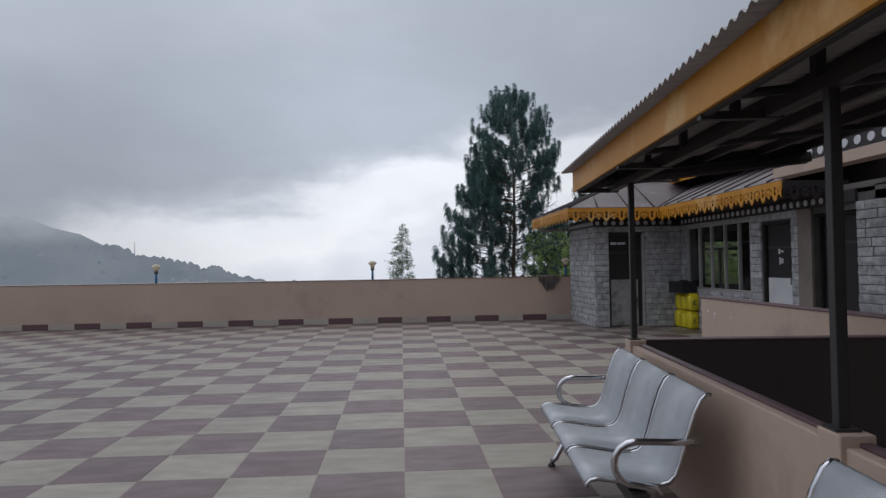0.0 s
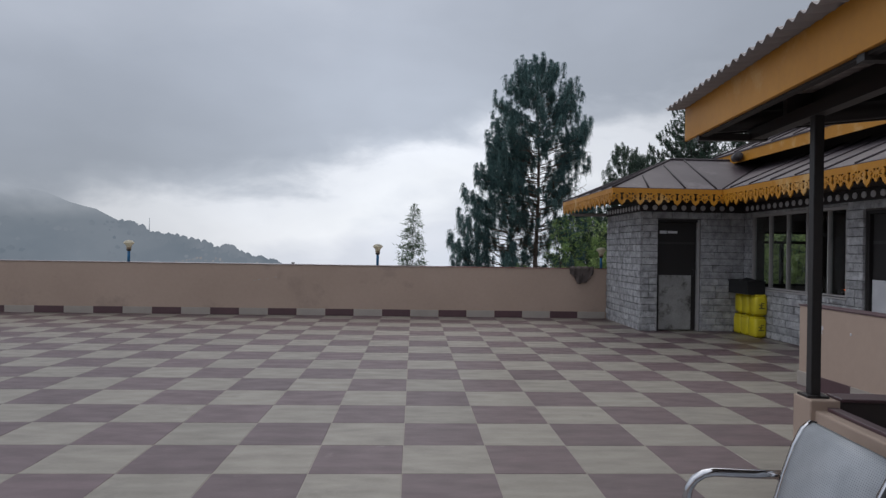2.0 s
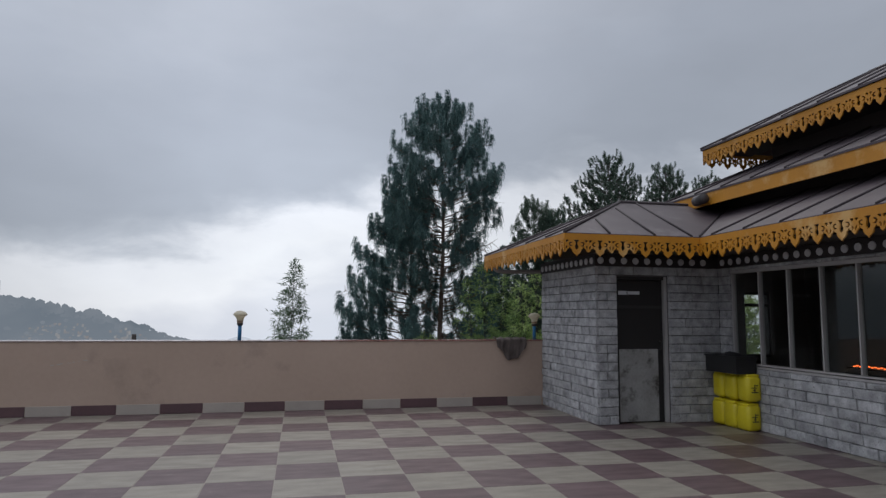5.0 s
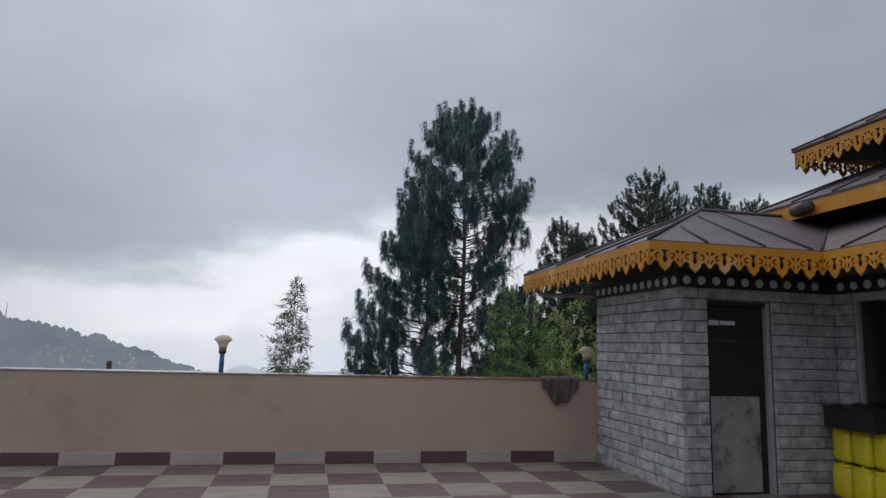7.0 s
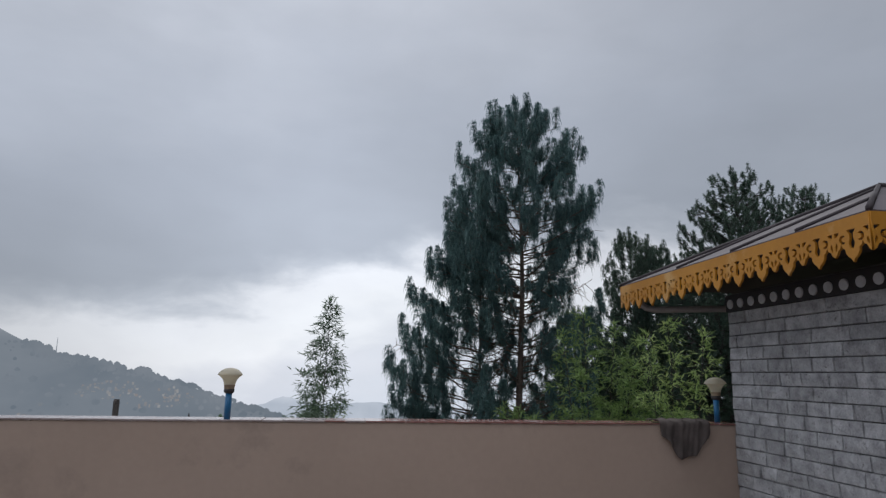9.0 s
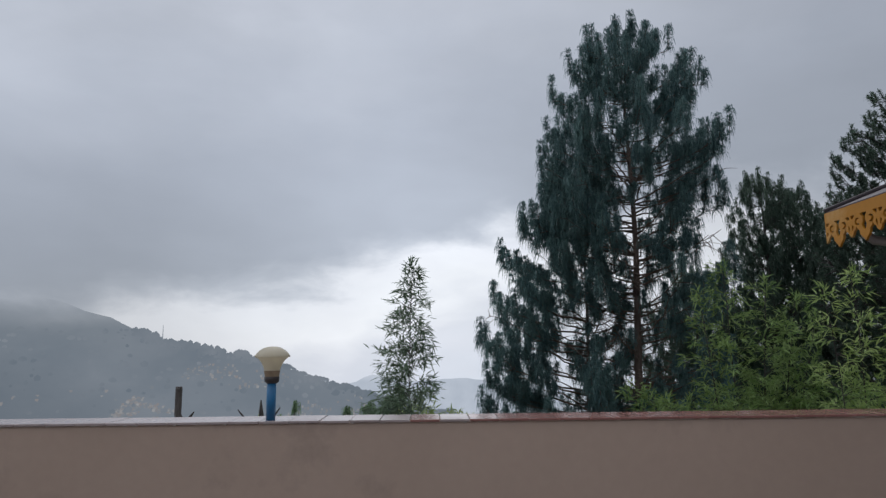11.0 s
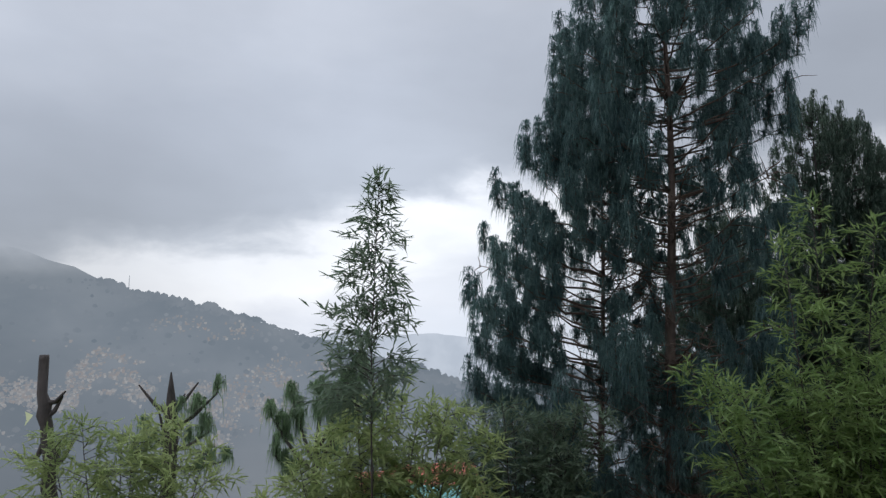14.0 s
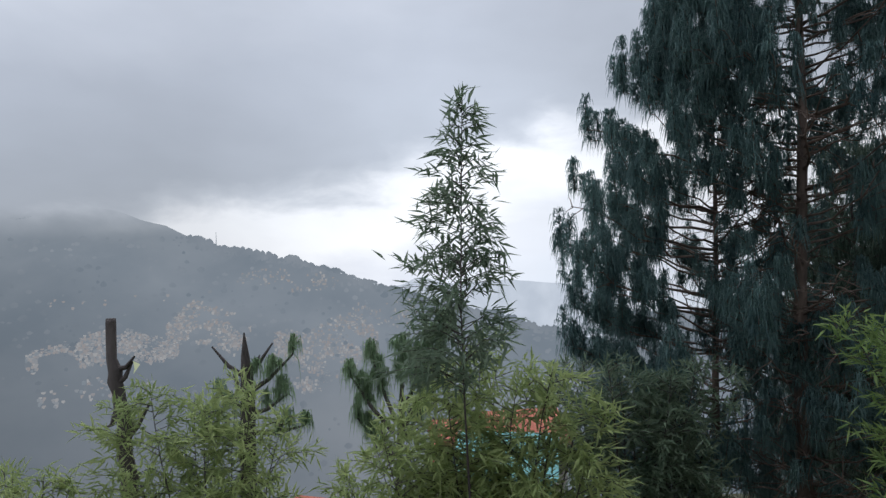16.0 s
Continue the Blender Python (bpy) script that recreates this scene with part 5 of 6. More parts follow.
def needles(points, heads, per, length, width, hang, rng, spread=0.55):
    """Long drooping needles round twig points: numpy arrays of verts and triangles, three to a needle."""
    P = np.repeat(np.array(points, dtype=float), per, 0)
    D = np.repeat(np.array(heads, dtype=float), per, 0)
    n = len(P)
    dirs = D + rng.normal(0, spread, (n, 3))
    dirs /= np.linalg.norm(dirs, axis=1)[:, None] + 1e-9
    L = length * rng.uniform(0.6, 1.15, n)[:, None]
    P = P + rng.normal(0, 0.010, (n, 3))
    mid = P + dirs * L * 0.38
    mid[:, 2] -= hang * 0.06 * L[:, 0]
    tip = mid + dirs * L * 0.20 * (1.3 - 0.5 * hang)
    tip[:, 2] -= hang * 0.55 * L[:, 0]
    s = rng.normal(0, 1, (n, 3))
    s[:, 2] *= 0.3
    s /= np.linalg.norm(s, axis=1)[:, None]
    s *= width / 2
    V = np.stack([P - s, P + s, mid + s, mid - s, tip], 1).reshape(-1, 3)
    b = (np.arange(n) * 5)[:, None]
    F = np.concatenate([b + np.array([0, 1, 2]), b + np.array([0, 2, 3]), b + np.array([3, 2, 4])], 1).reshape(-1, 3)
    return V, F


def triangles(name, V, F, material, parent, label=""):
    """A mesh straight from arrays of points and triangles."""
    me = bpy.data.meshes.new(name)
    me.vertices.add(len(V))
    me.vertices.foreach_set("co", np.ascontiguousarray(V, dtype=np.float32).ravel())
    me.loops.add(len(F) * 3)
    me.loops.foreach_set("vertex_index", np.ascontiguousarray(F, dtype=np.int32).ravel())
    me.polygons.add(len(F))
    me.polygons.foreach_set("loop_start", np.arange(0, len(F) * 3, 3, dtype=np.int32))
    me.update(calc_edges=True)
    me.materials.append(material)
    ob = new(name, me)
    ob.parent = parent
    if label:
        ob["label"] = label
    return ob


def radius_at(profile, z):
    for (za, ra), (zb, rb) in zip(profile, profile[1:]):
        if za <= z <= zb:
            return ra + (rb - ra) * (z - za) / (zb - za)
    return 0.0


def conifer(name, label, x, y, base, top, west, east, seed, trunk_r, material, step=0.10, arms=3, per=14, length=0.30, width=0.011, hang=1.1,
            shoot=(0.22, 0.46), gap=0.14, rise=0.35, full=None, bark=None, spread=0.5, inner=0.30, leaders=7, crown_label="hanging dark green needles"):
    """Tapered trunk, rising limbs out to the west and east profiles, and upright curved shoots hung with needles.
    full(z, cos of bearing): how much of the foliage is there; the rest is bare twigs."""
    rnd = random.Random(seed)
    rng = np.random.default_rng(seed)
    g = thing(name, label, "tree", pose(x, y, base))
    store, dead = ([], []), ([], [])
    H = top - base

    def axis(z):
        return Vector((0.05 * math.sin(z * 0.8 + seed), 0.04 * math.sin(z * 0.6 + 2 * seed), z - base))

    zs = [base + H * i / 14 for i in range(15)]
    limb(store, [axis(z) for z in zs], [trunk_r * (1 - 0.93 * i / 14) for i in range(15)], 10)
    pts, heads = [], []

    def tuft(p0, lat, size):
        """One shoot: out along lat, then curving up; needle points along its upper part."""
        p1 = p0 + lat
        p2 = p1 + lat * 0.25 + Vector((0, 0, size * 0.55))
        p3 = p2 + Vector((rnd.uniform(-0.04, 0.04), rnd.uniform(-0.04, 0.04), size * 0.45))
        limb(store, [p0, p1, p2, p3], [0.009, 0.008, 0.006, 0.003], 3)
        for w in range(6):
            u = (w + rnd.random() * 0.6) / 5.6
            q = p1.lerp(p2, u * 2) if u < 0.5 else p2.lerp(p3, min(1.0, u * 2 - 1))
            pts.append(tuple(q))
            heads.append((lat.x * 0.6, lat.y * 0.6, 0.30 + 0.35 * u))

    z, turn = west[0][0], rnd.uniform(0, 6.28)
    while z < top - 0.12:
        for i in range(arms):
            turn += 2.39996 + rnd.uniform(-0.35, 0.35)
            b = (1 + math.cos(turn)) / 2
            R = radius_at(west, z) * (1 - b) + radius_at(east, z) * b
            r = max(0.08, R * rnd.choice((0.62, 0.8, 0.9, 1.0, 1.0)) * rnd.uniform(0.88, 1.07))
            d = Vector((math.cos(turn), math.sin(turn), 0))
            zt = z + rnd.uniform(-0.12, 0.12)
            o = axis(min(max(zt - rise * r, base + 0.5), top - 0.15))
            up = zt - base - o.z
            bow = rnd.uniform(-0.10, 0.10) * r
            side = d.cross(Vector((0, 0, 1)))
            line = [o + d * (r * t) + side * (bow * math.sin(3.1 * t)) + Vector((0, 0, up * t ** 1.5)) + Vector((rnd.uniform(-1, 1), rnd.uniform(-1, 1), rnd.uniform(-1, 1))) * 0.03 * r for t in (0, 0.17, 0.33, 0.5, 0.67, 0.83, 1.0)]
            line[0] = o
            here = full(zt, math.cos(turn)) if full else 1.0
            bare = rnd.random() > here
            if bare and rnd.random() < 0.45:
                continue
            limb(store, line, [max(0.006, 0.022 * (1 - t / 7) * (0.4 + 0.35 * r)) for t in range(7)], 5)

            def at(t):
                f = t * 6
                i0 = min(int(f), 5)
                return line[i0].lerp(line[i0 + 1], f - i0)

            if bare:
                for q in range(9):
                    p0 = at(rnd.uniform(0.25, 1.0))
                    e = Vector((rnd.uniform(-1, 1), rnd.uniform(-1, 1), rnd.uniform(-0.7, 0.6))) * 0.42
                    limb(dead, [p0, p0 + e * 0.5 + Vector((0, 0, 0.03)), p0 + e], [0.009, 0.006, 0.003], 3)
                    if rnd.random() < 0.16:
                        tuft(p0 + e * 0.8, e * 0.2, rnd.uniform(*shoot) * 0.6)
                continue
            n = max(2, int(r * (1 - inner) / gap))
            for q in range(n):
                t = inner + (1 - inner) * (q + rnd.random()) / n
                lat = (d * rnd.uniform(0.3, 0.9) + side * rnd.uniform(-1, 1) + Vector((0, 0, rnd.uniform(-0.25, 0.25)))).normalized() * rnd.uniform(0.06, 0.24)
                tuft(at(t), lat, rnd.uniform(*shoot) * (0.55 + 0.45 * t))
            tuft(at(1.0), d * 0.12, shoot[1])
        z += step * rnd.uniform(0.8, 1.2)
    for w in range(leaders):
        a = rnd.uniform(0, 6.28)
        rr = rnd.uniform(0.05, 0.5) if w else 0.0
        tuft(axis(top - 0.25 - 0.9 * rr), Vector((math.cos(a) * rr, math.sin(a) * rr, 0.05)), shoot[1] * rnd.uniform(0.9, 1.25))
    bk = bark or M_BARK
    mesh_ob("trunk", store[0], store[1], bk, g, "rough brown trunk and limbs", True)
    if dead[0]:
        mesh_ob("dead_wood", dead[0], dead[1], bk, g, "bare dead twigs", True)["kind"] = "stuff"
    V, F = needles(pts, heads, per, length, width, hang, rng, spread)
    triangles("crown", V, F, material, g, crown_label)
    return g


# the tall pine, the lower one that leans out west of it, and the dark trees behind
conifer("pine_tree", "tall weeping pine with dark hanging needles and bare lower trunk", 4.25, 24.2, -7.5, 7.8,
        [(-2.5, 0.9), (0.5, 1.1), (2.0, 1.2), (3.0, 1.45), (4.0, 1.74), (5.0, 1.74), (6.0, 1.50), (6.6, 1.26), (7.1, 0.92), (7.5, 0.55), (7.8, 0.18)],
        [(-2.5, 1.2), (0.5, 1.4), (2.0, 1.55), (3.0, 1.65), (4.0, 1.72), (5.0, 1.80), (5.7, 1.72), (6.3, 1.44), (7.0, 1.0), (7.5, 0.58), (7.8, 0.18)], 11, 0.155, M_NEEDLE,
        0.108, 3, 25, 0.27, 0.011, 1.1, (0.22, 0.50), 0.155, 0.34, lambda z, c: 0.98 if z > 4.7 else ((0.28 if abs(c) < 0.5 else (0.92 if c < 0 else 0.62)) if z > 3.3 else ((0.05 if abs(c) < 0.55 else 0.42) if z > 2.2 else ((0.04 if abs(c) < 0.55 else 0.28) if z > 0.2 else 0.08))), None, 0.40, 0.40, 6)
conifer("pine_tree", "second weeping pine with low sweeping branches", 3.45, 25.0, -7.5, 5.2,
        [(-2.0, 1.6), (-0.6, 1.95), (0.4, 2.15), (1.2, 2.45), (1.55, 2.55), (1.9, 1.85), (2.5, 2.0), (3.1, 1.75), (3.7, 1.3), (4.4, 0.9), (5.2, 0.3)],
        [(-2.0, 1.0), (1.0, 1.2), (2.5, 1.1), (3.6, 0.9), (4.4, 0.7), (5.2, 0.3)], 12, 0.10, M_NEEDLE,
        0.100, 3, 25, 0.27, 0.011, 1.1, (0.22, 0.48), 0.15, 0.36, lambda z, c: (0.97 if c < -0.6 else (0.48 if c < -0.1 else 0.08)) if z > 0.3 else (0.85 if c < -0.2 else 0.3), None, 0.40, 0.45, 6)
for tx, ty, tt, sd, rr in ((7.95, 26.2, 5.35, 31, 0.95), (8.75, 26.5, 5.05, 32, 0.95), (9.75, 26.4, 4.75, 33, 1.1), (6.75, 27.4, 3.3, 34, 1.0), (7.5, 28.4, 3.0, 35, 1.2)):
    side = [(-3.0, rr * 1.6), (0.5, rr * 1.5), (2.5, rr * 1.2), (tt - 1.4, rr * 0.8), (tt - 0.6, rr * 0.45), (tt, 0.1)]
    conifer("cypress_tree", "dark weeping cypress behind the terrace", tx, ty, -7.0, tt, side, side, sd, 0.12, M_NEEDLE_DARK,
            0.16, 4, 13, 0.21, 0.011, 1.3, (0.10, 0.34), 0.13, 0.55, None, M_BARK_GREY, 0.38, 0.28, 5, "feathery weeping dark green sprays")
for tx, ty, tt, sd, rr in ((9.15, 23.2, 6.3, 41, 1.25), (11.7, 24.2, 6.35, 42, 0.85), (13.6, 24.6, 6.2, 43, 0.9)):
    side = [(0.0, rr * 1.3), (3.0, rr * 1.2), (tt - 1.6, rr * 1.0), (tt - 0.6, rr * 0.55), (tt, 0.08)]
    conifer("fir_tree", "feathery dark green conifer rising behind the roofs", tx, ty, -7.0, tt, side, side, sd, 0.12, M_NEEDLE_DARK,
            0.10, 5, 16, 0.12, 0.009, 0.25, (0.06, 0.18), 0.07, 0.75, None, M_BARK_GREY, 0.55, 0.15, 4, "feathery dark green sprays")


def leaf_spray(points, heads, per, length, width, rng, spread=0.7, droop=0.25):
    """Lance-shaped leaves in sprays: two faces each, folded along the rib."""
    P = np.repeat(np.array(points, dtype=float), per, 0)
    D = np.repeat(np.array(heads, dtype=float), per, 0)
    n = len(P)
    d = D + rng.normal(0, spread, (n, 3))
    d[:, 2] -= droop
    d /= np.linalg.norm(d, axis=1)[:, None]
    L = length * rng.uniform(0.6, 1.2, n)[:, None]
    P = P + rng.normal(0, 0.03, (n, 3))
    up = np.tile(np.array([0.0, 0.0, 1.0]), (n, 1)) + rng.normal(0, 0.45, (n, 3))
    s = np.cross(d, up)
    s /= np.linalg.norm(s, axis=1)[:, None] + 1e-9
    m = P + d * L * 0.4
    m[:, 2] -= 0.02 * L[:, 0]
    tip = P + d * L
    tip[:, 2] -= 0.18 * L[:, 0]
    w = width * rng.uniform(0.7, 1.2, n)[:, None]
    V = np.stack([P, m + s * w / 2, tip, m - s * w / 2], 1).reshape(-1, 3)
    return V, [(i, i + 1, i + 2, i + 3) for i in (np.arange(n) * 4).tolist()]


def leafy_plant(name, label, category, x, y, base, stems, seed, material, per=5, length=0.11, width=0.017, step=0.05, twig=0.3, bark=None, start=0.25, droop=0.25, taper=0.75):
    """stems: (dx, dy, top z, reach) of each cane; side twigs shorten towards the tip."""
    rnd = random.Random(seed)
    rng = np.random.default_rng(seed)
    g = thing(name, label, category, pose(x, y, base))
    store = ([], [])
    pts, heads = [], []
    for dx, dy, top, reach in stems:
        h = top - base
        line = [Vector((dx * 0.25 + dx * 0.75 * (i / 10) ** 1.5 + 0.02 * math.sin(i * 1.3 + seed), dy * 0.25 + dy * 0.75 * (i / 10) ** 1.5, h * i / 10)) for i in range(11)]
        limb(store, line, [0.017 * (1 - 0.085 * i) for i in range(11)], 6)
        n = int(h * (1 - start) / step)
        for k in range(n):
            t = start + (1 - start) * k / n
            f = t * 10
            i0 = min(int(f), 9)
            p0 = line[i0].lerp(line[i0 + 1], f - i0)
            a = rnd.uniform(0, 6.28)
            shape = (1 - t) ** taper * 1.0 + 0.05
            r = reach * shape * rnd.uniform(0.5, 1.15)
            d = Vector((math.cos(a), math.sin(a), rnd.uniform(0.25, 0.75)))
            end = p0 + Vector((d.x * r, d.y * r, d.z * r * 0.8))
            mid = p0.lerp(end, 0.5) + Vector((0, 0, 0.06 * r))
            end.z -= 0.12 * r
            limb(store, [p0, mid, end], [0.005, 0.0035, 0.002], 4)
            for q in range(max(2, int(r / 0.05))):
                u = 0.25 + 0.75 * (q + rnd.random()) / max(2, int(r / 0.05))
                pp = p0.lerp(mid, u * 2) if u < 0.5 else mid.lerp(end, u * 2 - 1)
                pts.append(tuple(pp))
                heads.append(tuple(d.normalized() * 0.9))
        for q in range(6):
            pts.append(tuple(line[10] - Vector((0, 0, 0.03 * q))))
            heads.append((0, 0, 0.9))
    mesh_ob("stem", store[0], store[1], bark or M_BARK_GREY, g, "thin stems and twigs", True)
    V, F = leaf_spray(pts, heads, per, length, width, rng, 0.55, droop)
    me = bpy.data.meshes.new("foliage")
    me.from_pydata(V.tolist(), [], F)
    me.materials.append(material)
    fo = new("foliage", me)
    fo.parent = g
    fo["label"] = "narrow lance-shaped leaves"
    return g


leafy_plant("slender_tree", "slender young tree with narrow grey-green leaves beyond the parapet", "tree", 0.02, 20.3, -4.5, [(0.02, 0.0, 2.62, 1.70)], 51, M_LEAF_GREY, 4, 0.14, 0.024, 0.019, 0.3, None, 0.71, 0.3, 0.95)
leafy_plant("bamboo", "bright green bamboo with arching sprays behind the parapet", "bamboo", 5.0, 21.5, -3.0, [(-0.7, 0.0, 2.35, 0.7), (-0.2, 0.2, 2.75, 0.85), (0.3, -0.1, 2.5, 0.8), (0.8, 0.0, 2.3, 0.8), (1.2, 0.2, 2.0, 0.8)], 52, M_LEAF_GREEN, 4, 0.16, 0.025, 0.07, 0.3, None, 0.35, 0.15, 0.45)
leafy_plant("bamboo", "bright green bamboo close to the stone block", "bamboo", 5.55, 19.6, -3.0, [(-0.5, 0.0, 2.2, 0.6), (0.0, 0.2, 2.45, 0.75), (0.5, 0.0, 2.3, 0.7)], 53, M_LEAF_MID, 4, 0.15, 0.023, 0.08, 0.3, None, 0.35, 0.15, 0.45)
rb = random.Random(8)


def thicket(x0, x1, y, top, seed, label, count, reach=0.6, leaf=None):
    st = []
    for i in range(count):
        px = x0 + (x1 - x0) * (i + 0.5) / count
        st.append((px - (x0 + x1) / 2, rb.uniform(-0.35, 0.35), (top(px) if callable(top) else top) + rb.uniform(-0.22, 0.06), reach))
    return leafy_plant("bamboo_thicket", label, "bamboo", (x0 + x1) / 2, y, -3.0, st, seed, leaf or M_LEAF_LIME, 4, 0.16, 0.024, 0.058, 0.3, None, 0.45, 0.1, 0.35)


thicket(3.05, 7.0, 21.5, 0.92, 61, "dense fresh green bamboo thicket behind the parapet", 16, 0.6, M_LEAF_GREEN)
thicket(-1.15, 1.2, 21.2, lambda q: 0.80 - (0.95 * abs(q - 0.05) if q < 0.05 else 0.30 * (q - 0.05)), 62, "dense fresh green bamboo thicket below the slender tree", 17, 0.7)
thicket(-3.3, -1.5, 21.7, 0.38, 63, "fresh green bamboo sprays rising over the valley", 7, 0.75)
thicket(-4.4, -3.5, 21.4, -0.22, 64, "low fresh green bamboo sprays over the valley", 5, 0.5)
thicket(8.4, 11.6, 19.0, 2.1, 66, "fresh green bamboo behind the dining room window", 10, 0.8)
thicket(0.9, 2.9, 23.0, 0.32, 65, "dark leafy thicket below the pines", 12, 0.7, M_LEAF_GREY)

# cut pine with regrowth, young pine tufts, and the bare lopped trunk
rg = random.Random(77)


def tuft_tree(label, x, y, base, trunk_pts, radii, tips, seed, mat_, per=34, length=0.30):
    g = thing("cut_pine", label, "tree", pose(x, y, base))
    store = ([], [])
    limb(store, trunk_pts, radii, 9)
    pts, heads = [], []
    for p, q, foliage in tips:
        p, q = Vector(p), Vector(q)
        mid = p.lerp(q, 0.5) + Vector((0, 0, -0.05))
        limb(store, [p, mid, q], [0.035, 0.025, 0.010], 6)
        if foliage:
            for k in range(foliage):
                t = 0.45 + 0.55 * k / max(foliage - 1, 1)
                at = mid.lerp(q, max(0, t * 2 - 1))
                end = at + Vector((rg.uniform(-0.10, 0.10), rg.uniform(-0.10, 0.10), rg.uniform(0.08, 0.2)))
                limb(store, [at, at.lerp(end, 0.5), end], [0.010, 0.007, 0.004], 4)
                for w in range(3):
                    pts.append(tuple(at.lerp(end, 0.3 + 0.35 * w)))
                    heads.append((rg.uniform(-0.15, 0.15), rg.uniform(-0.15, 0.15), 0.4 + 0.2 * w))
    mesh_ob("trunk", store[0], store[1], M_BARK_GREY, g, "grey-brown lopped trunk", True)
    if pts:
        V, F = needles(pts, heads, per, length, 0.010, 1.4, np.random.default_rng(seed), 0.30)
        triangles("crown", V, F, mat_, g, "hanging needle tufts")
    return g


tuft_tree("lopped pine with bare spikes and a few hanging needle tufts", -2.62, 23.3, -6.2,
          [(0, 0, 0), (0.0, 0, 4.5), (0.02, 0, 6.2), (0.0, 0, 6.6), (-0.01, 0, 6.88)], [0.12, 0.10, 0.085, 0.05, 0.008],
          [((0, 0, 6.35), (-0.40, 0.0, 6.72), 0), ((0, 0, 6.4), (0.30, 0.1, 6.74), 0), ((0, 0, 6.3), (0.14, 0.1, 6.6), 1), ((0, 0, 6.15), (0.58, -0.05, 6.62), 3), ((0, 0, 6.0), (-0.26, -0.1, 6.18), 2), ((0, 0, 5.9), (0.46, 0.1, 6.12), 3), ((0, 0, 6.0), (-0.10, -0.12, 6.42), 0), ((0, 0, 5.6), (-0.3, 0.1, 5.8), 1), ((0, 0, 5.7), (0.7, 0.0, 5.78), 3)], 71, M_NEEDLE_FRESH)
tuft_tree("young pine shoots with hanging needle tufts over the valley", -0.95, 23.8, -6.25,
          [(0, 0, 0), (0, 0, 4.0), (0.1, 0, 5.9)], [0.07, 0.06, 0.03],
          [((0, 0, 5.6), (-0.55, 0, 6.35), 6), ((0.05, 0, 5.7), (-0.25, 0, 6.55), 6), ((0.1, 0, 5.9), (0.15, 0, 6.65), 7), ((0.1, 0, 5.8), (0.5, 0.1, 6.75), 8), ((0.1, 0, 5.6), (0.75, 0.1, 6.95), 9), ((0, 0, 5.3), (-0.5, 0.1, 5.8), 6), ((0, 0, 5.3), (0.5, 0.1, 6.2), 8)], 72, M_NEEDLE_FRESH)
tuft_tree("bare lopped trunk with side stubs standing over the valley", -3.60, 22.3, -6.0,
          [(0.10, 0, 0), (0.14, 0, 3.0), (0.12, 0, 4.6), (0.09, 0.01, 5.0), (0.11, 0, 5.3), (0.07, -0.01, 5.55), (0.06, 0, 5.72), (0.08, 0, 5.85), (0.02, 0.01, 6.05), (0.01, 0, 6.2), (-0.03, 0, 6.32), (-0.02, 0, 6.42), (-0.06, 0, 6.55), (-0.06, 0, 6.93), (-0.06, 0, 6.97), (-0.06, 0, 6.972)], [0.11, 0.10, 0.09, 0.078, 0.09, 0.076, 0.072, 0.082, 0.068, 0.064, 0.074, 0.07, 0.052, 0.052, 0.048, 0.002],
          [((0.0, 0, 6.30), (0.16, 0.0, 6.52), 0), ((0.06, 0, 5.7), (0.34, 0, 6.10), 0), ((0.0, 0, 6.45), (0.20, -0.03, 6.58), 0), ((0.08, 0, 4.9), (0.4, 0, 5.15), 0), ((-0.02, 0, 6.0), (-0.12, 0, 5.85), 0)], 73, M_NEEDLE_FRESH)

# ---- pieces: carved boards, stones, tiles ----
fret_run(roof1, (EAVE_X, EAVE_Y), (1, 0), EAVE_IN - EAVE_X, EAVE_Z - 0.012)
fret_run(roof1, (EAVE_X, YB), (0, -1), YB - EAVE_Y, EAVE_Z - 0.012)
fret_run(roof1, (EAVE_IN, EAVE_Y), (0, -1), EAVE_Y - EAVE_END, EAVE_Z - 0.012)
fret_run(roof1, (EAVE_IN + 0.02, EAVE_END), (1, 0), WIN_X - EAVE_IN + 0.2, EAVE_Z - 0.012, FRET_DARK)
fret_run(roof3, (R3X + 0.03, R3Y - 0.03), (0, -1), 16.0, R3Z - 0.035)
fret_run(roof3, (R3X + 2.2, R3Y - 0.03), (-1, 0), 2.16, R3Z - 0.035)

stone_face(wall_blk_w, BLK_Y - 0.03, PAR_Y - 0.002, 0.0, WALL_TOP, lambda a, d, z: (BLK_X - d, a, z), 101)
stone_face(wall_blk_s, BLK_X, WIN_X - 0.03, 0.0, WALL_TOP, lambda a, d, z: (a, BLK_Y - d, z), 102, [(DOOR_X0, DOOR_X1, 0.0, DOOR_H)])
stone_face(wall_win, 9.715, BLK_Y - 0.03, 0.0, WALL_TOP, lambda a, d, z: (WIN_X - d, a, z), 103,
           [(WIN_Y0, WIN_Y1, WIN_Z0 - 0.04, WIN_Z1), (KD_Y0, KD_Y1, 0, DOOR_H)], 0.124, (0.26, 0.5))
stone_face(wall_win, 5.4, GAP_Y0, 0.45, WALL_TOP, lambda a, d, z: (WIN_X - d, a, z), 104, (), 0.125, (0.35, 0.6))


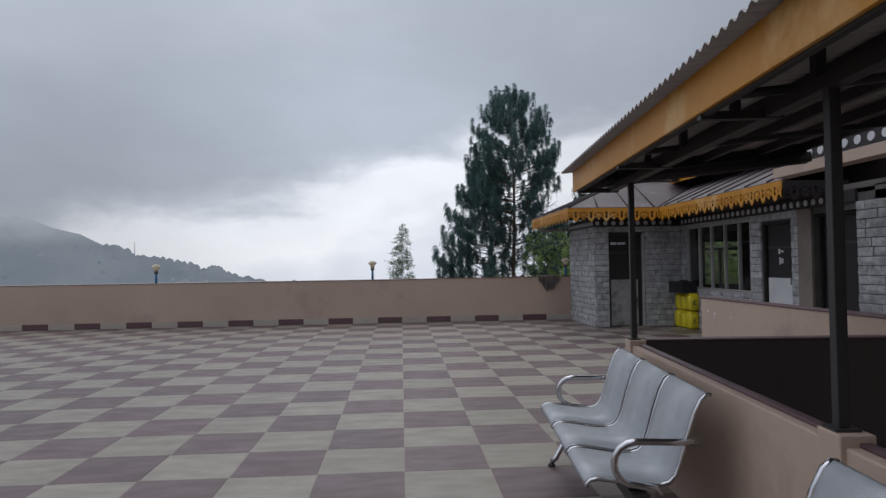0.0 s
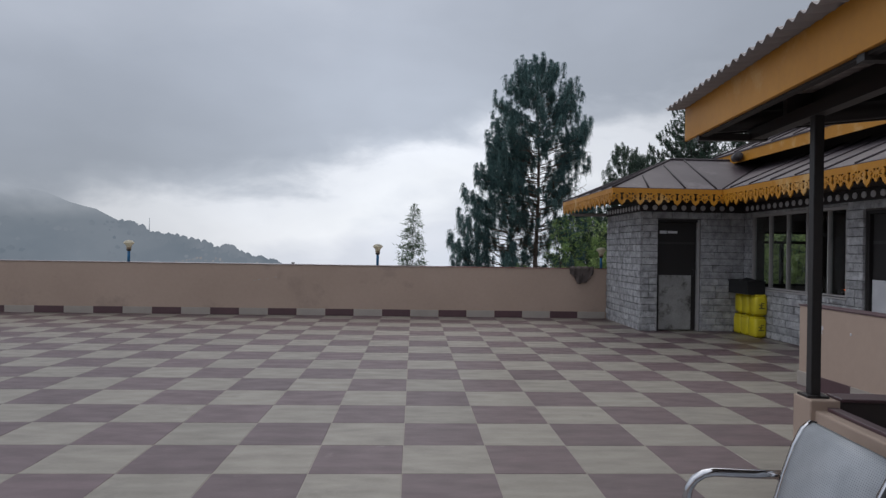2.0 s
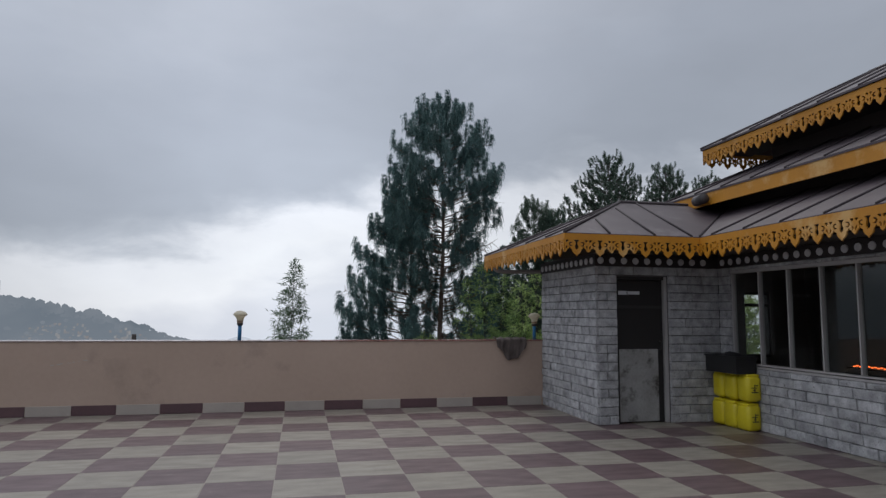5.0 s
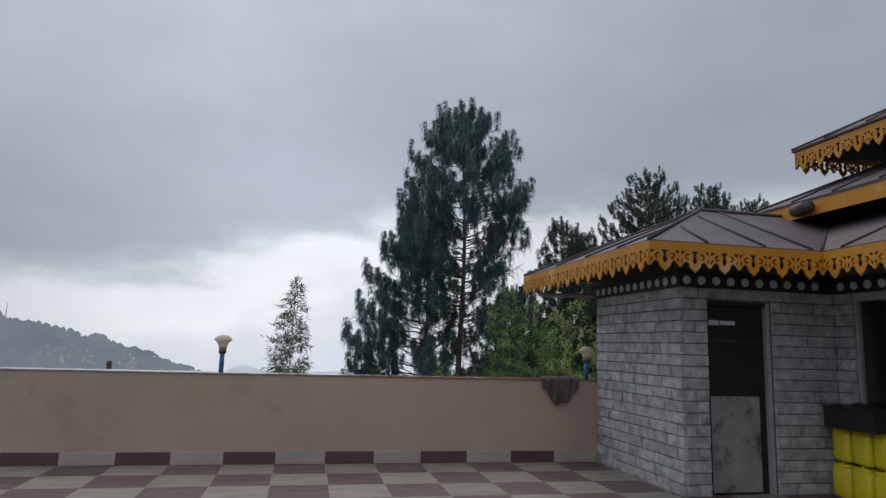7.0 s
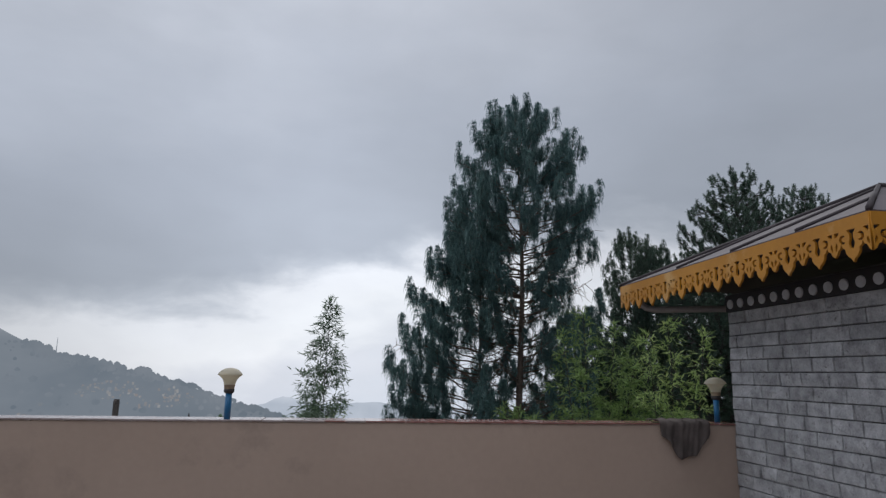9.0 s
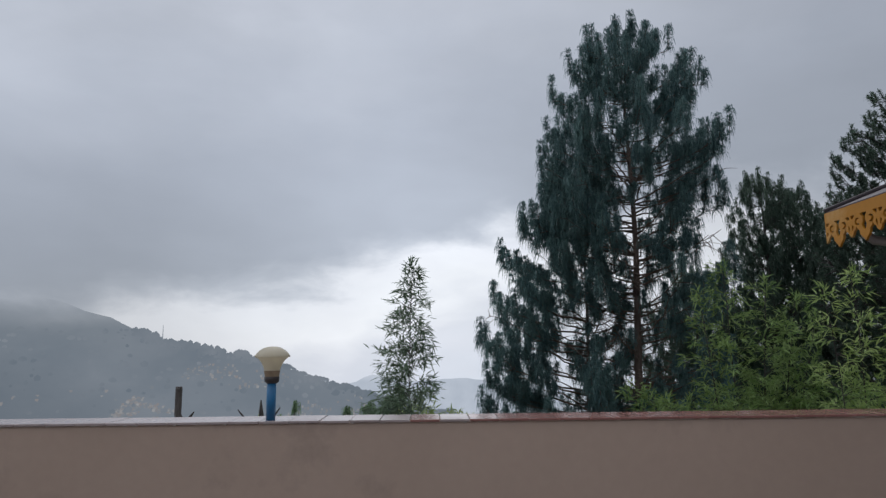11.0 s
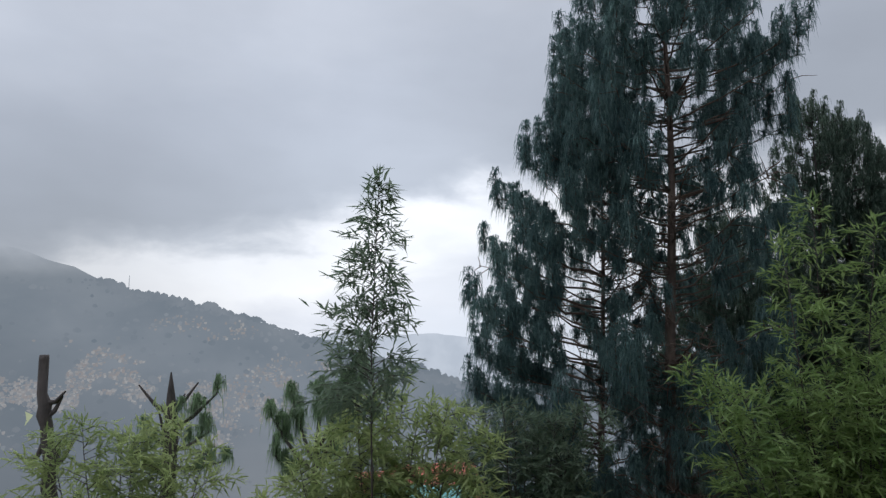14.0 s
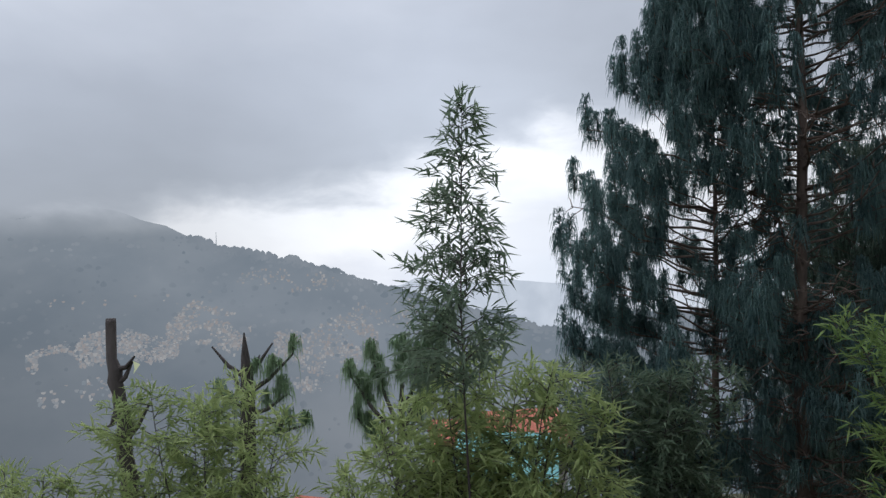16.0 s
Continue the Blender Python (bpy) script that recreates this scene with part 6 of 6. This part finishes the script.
def tile_mesh(name, sx, sy, sz, material):
    """A flat tile with a small chamfer, centred, top at z = 0."""
    c, g = 0.0014, 0.0026
    x, y = sx / 2 - g, sy / 2 - g
    v = [(-x, -y, -sz), (x, -y, -sz), (x, y, -sz), (-x, y, -sz), (-x, -y, -c), (x, -y, -c), (x, y, -c), (-x, y, -c), (-x + c, -y + c, 0), (x - c, -y + c, 0), (x - c, y - c, 0), (-x + c, y - c, 0)]
    f = [(i, (i + 1) % 4, 4 + (i + 1) % 4, 4 + i) for i in range(4)] + [(4 + i, 4 + (i + 1) % 4, 8 + (i + 1) % 4, 8 + i) for i in range(4)] + [(8, 9, 10, 11)]
    me = bpy.data.meshes.new(name)
    me.from_pydata(v, [], f)
    me.materials.append(material)
    return me


T_PALE = tile_mesh("floor_tile", TILE, TILE, 0.012, M_TILE_PALE)
T_DARK = tile_mesh("floor_tile", TILE, TILE, 0.012, M_TILE_DARK)
rest = {0: ([], []), 1: ([], [])}
rt = random.Random(9)
COLS = range(-24, 11)
ROWS_N = range(0, 35)
for i in COLS:
    for j in ROWS_N:
        cx, cy = (i + 0.5) * TILE, PAR_Y - (j + 0.5) * TILE
        if cy < FLOOR_Y0 or cx > WIN_X + 0.2 or (cx > 4.2 and cy > BLK_Y):
            continue
        if cy < 5.0 and cx > 2.0 + 0.09 * (cy - 5.0) and cx < 4.3:
            continue
        dark = (i + j) % 2 == 0
        lift = rt.uniform(-0.0005, 0.0008)
        if -5 <= i <= 5 and j < 27:
            share("floor_tile", T_DARK if dark else T_PALE, terrace, Matrix.Translation((cx, cy, lift)))
        else:
            V, F = rest[1 if dark else 0]
            b = len(V)
            src = T_DARK if dark else T_PALE
            V.extend([(v.co.x + cx, v.co.y + cy, v.co.z + lift) for v in src.vertices])
            F.extend([tuple(b + q for q in p.vertices) for p in src.polygons])
for key, mat_ in ((0, M_TILE_PALE), (1, M_TILE_DARK)):
    o = mesh_ob("floor_tiles", rest[key][0], rest[key][1], mat_, terrace)
    o["kind"] = "stuff"

S_PALE = tile_mesh("skirting_tile", TILE, 0.15, 0.012, M_SKIRT_PALE)
S_DARK = tile_mesh("skirting_tile", TILE, 0.15, 0.012, M_SKIRT_DARK)
for i in range(-24, 7):
    cx = (i + 0.5) * TILE
    if cx > BLK_X - 0.25:
        continue
    share("skirting_tile", S_DARK if i % 2 else S_PALE, parapet, pose(cx, PAR_Y - 0.012, 0.075, 90, 0, 0))
CAP = 0.186
C_PALE = tile_mesh("cap_tile", CAP, PAR_D + 0.02, 0.014, M_CAP_PALE)
C_RED = tile_mesh("cap_tile", CAP, PAR_D + 0.02, 0.014, M_CAP_RED)
for i in range(-78, 22):
    cx = 0.159 + CAP * (i + 0.5)
    if cx < FLOOR_X0 or cx > BLK_X + 0.2:
        continue
    red = i >= 0 and i != 1
    share("cap_tile", C_RED if red else C_PALE, parapet, Matrix.Translation((cx, PAR_Y + PAR_D / 2 - 0.005, PAR_H + rt.uniform(-0.001, 0.001))))

# crumbs of pale mortar squeezed out under the front edge of the cap tiles
crumb = ([], [])
for i in range(150):
    cx = -4.5 + 8.6 * i / 150 + rt.uniform(-0.03, 0.03)
    if rt.random() < 0.35:
        continue
    w, h, out = rt.uniform(0.008, 0.045), rt.uniform(0.004, 0.013), rt.uniform(0.004, 0.011)
    V, F = crumb
    b = len(V)
    for k in range(7):
        a = math.pi * k / 6
        V.append((cx + w * math.cos(a) * rt.uniform(0.8, 1.1), PAR_Y + 0.002, PAR_H - 0.013 - h * math.sin(a) * rt.uniform(0.6, 1.2)))
    for k in range(7):
        p = V[b + k]
        V.append((cx + (p[0] - cx) * 0.8, PAR_Y - out, min(p[2] + 0.002, PAR_H - 0.0135)))
    F.append(tuple(b + 7 + k for k in range(7)))
    F.extend((b + k, b + k + 1, b + 8 + k, b + 7 + k) for k in range(6))
mesh_ob("mortar", crumb[0], crumb[1], M_SKIRT_PALE, parapet, "pale crumbling mortar under the cap tiles")["kind"] = "stuff"
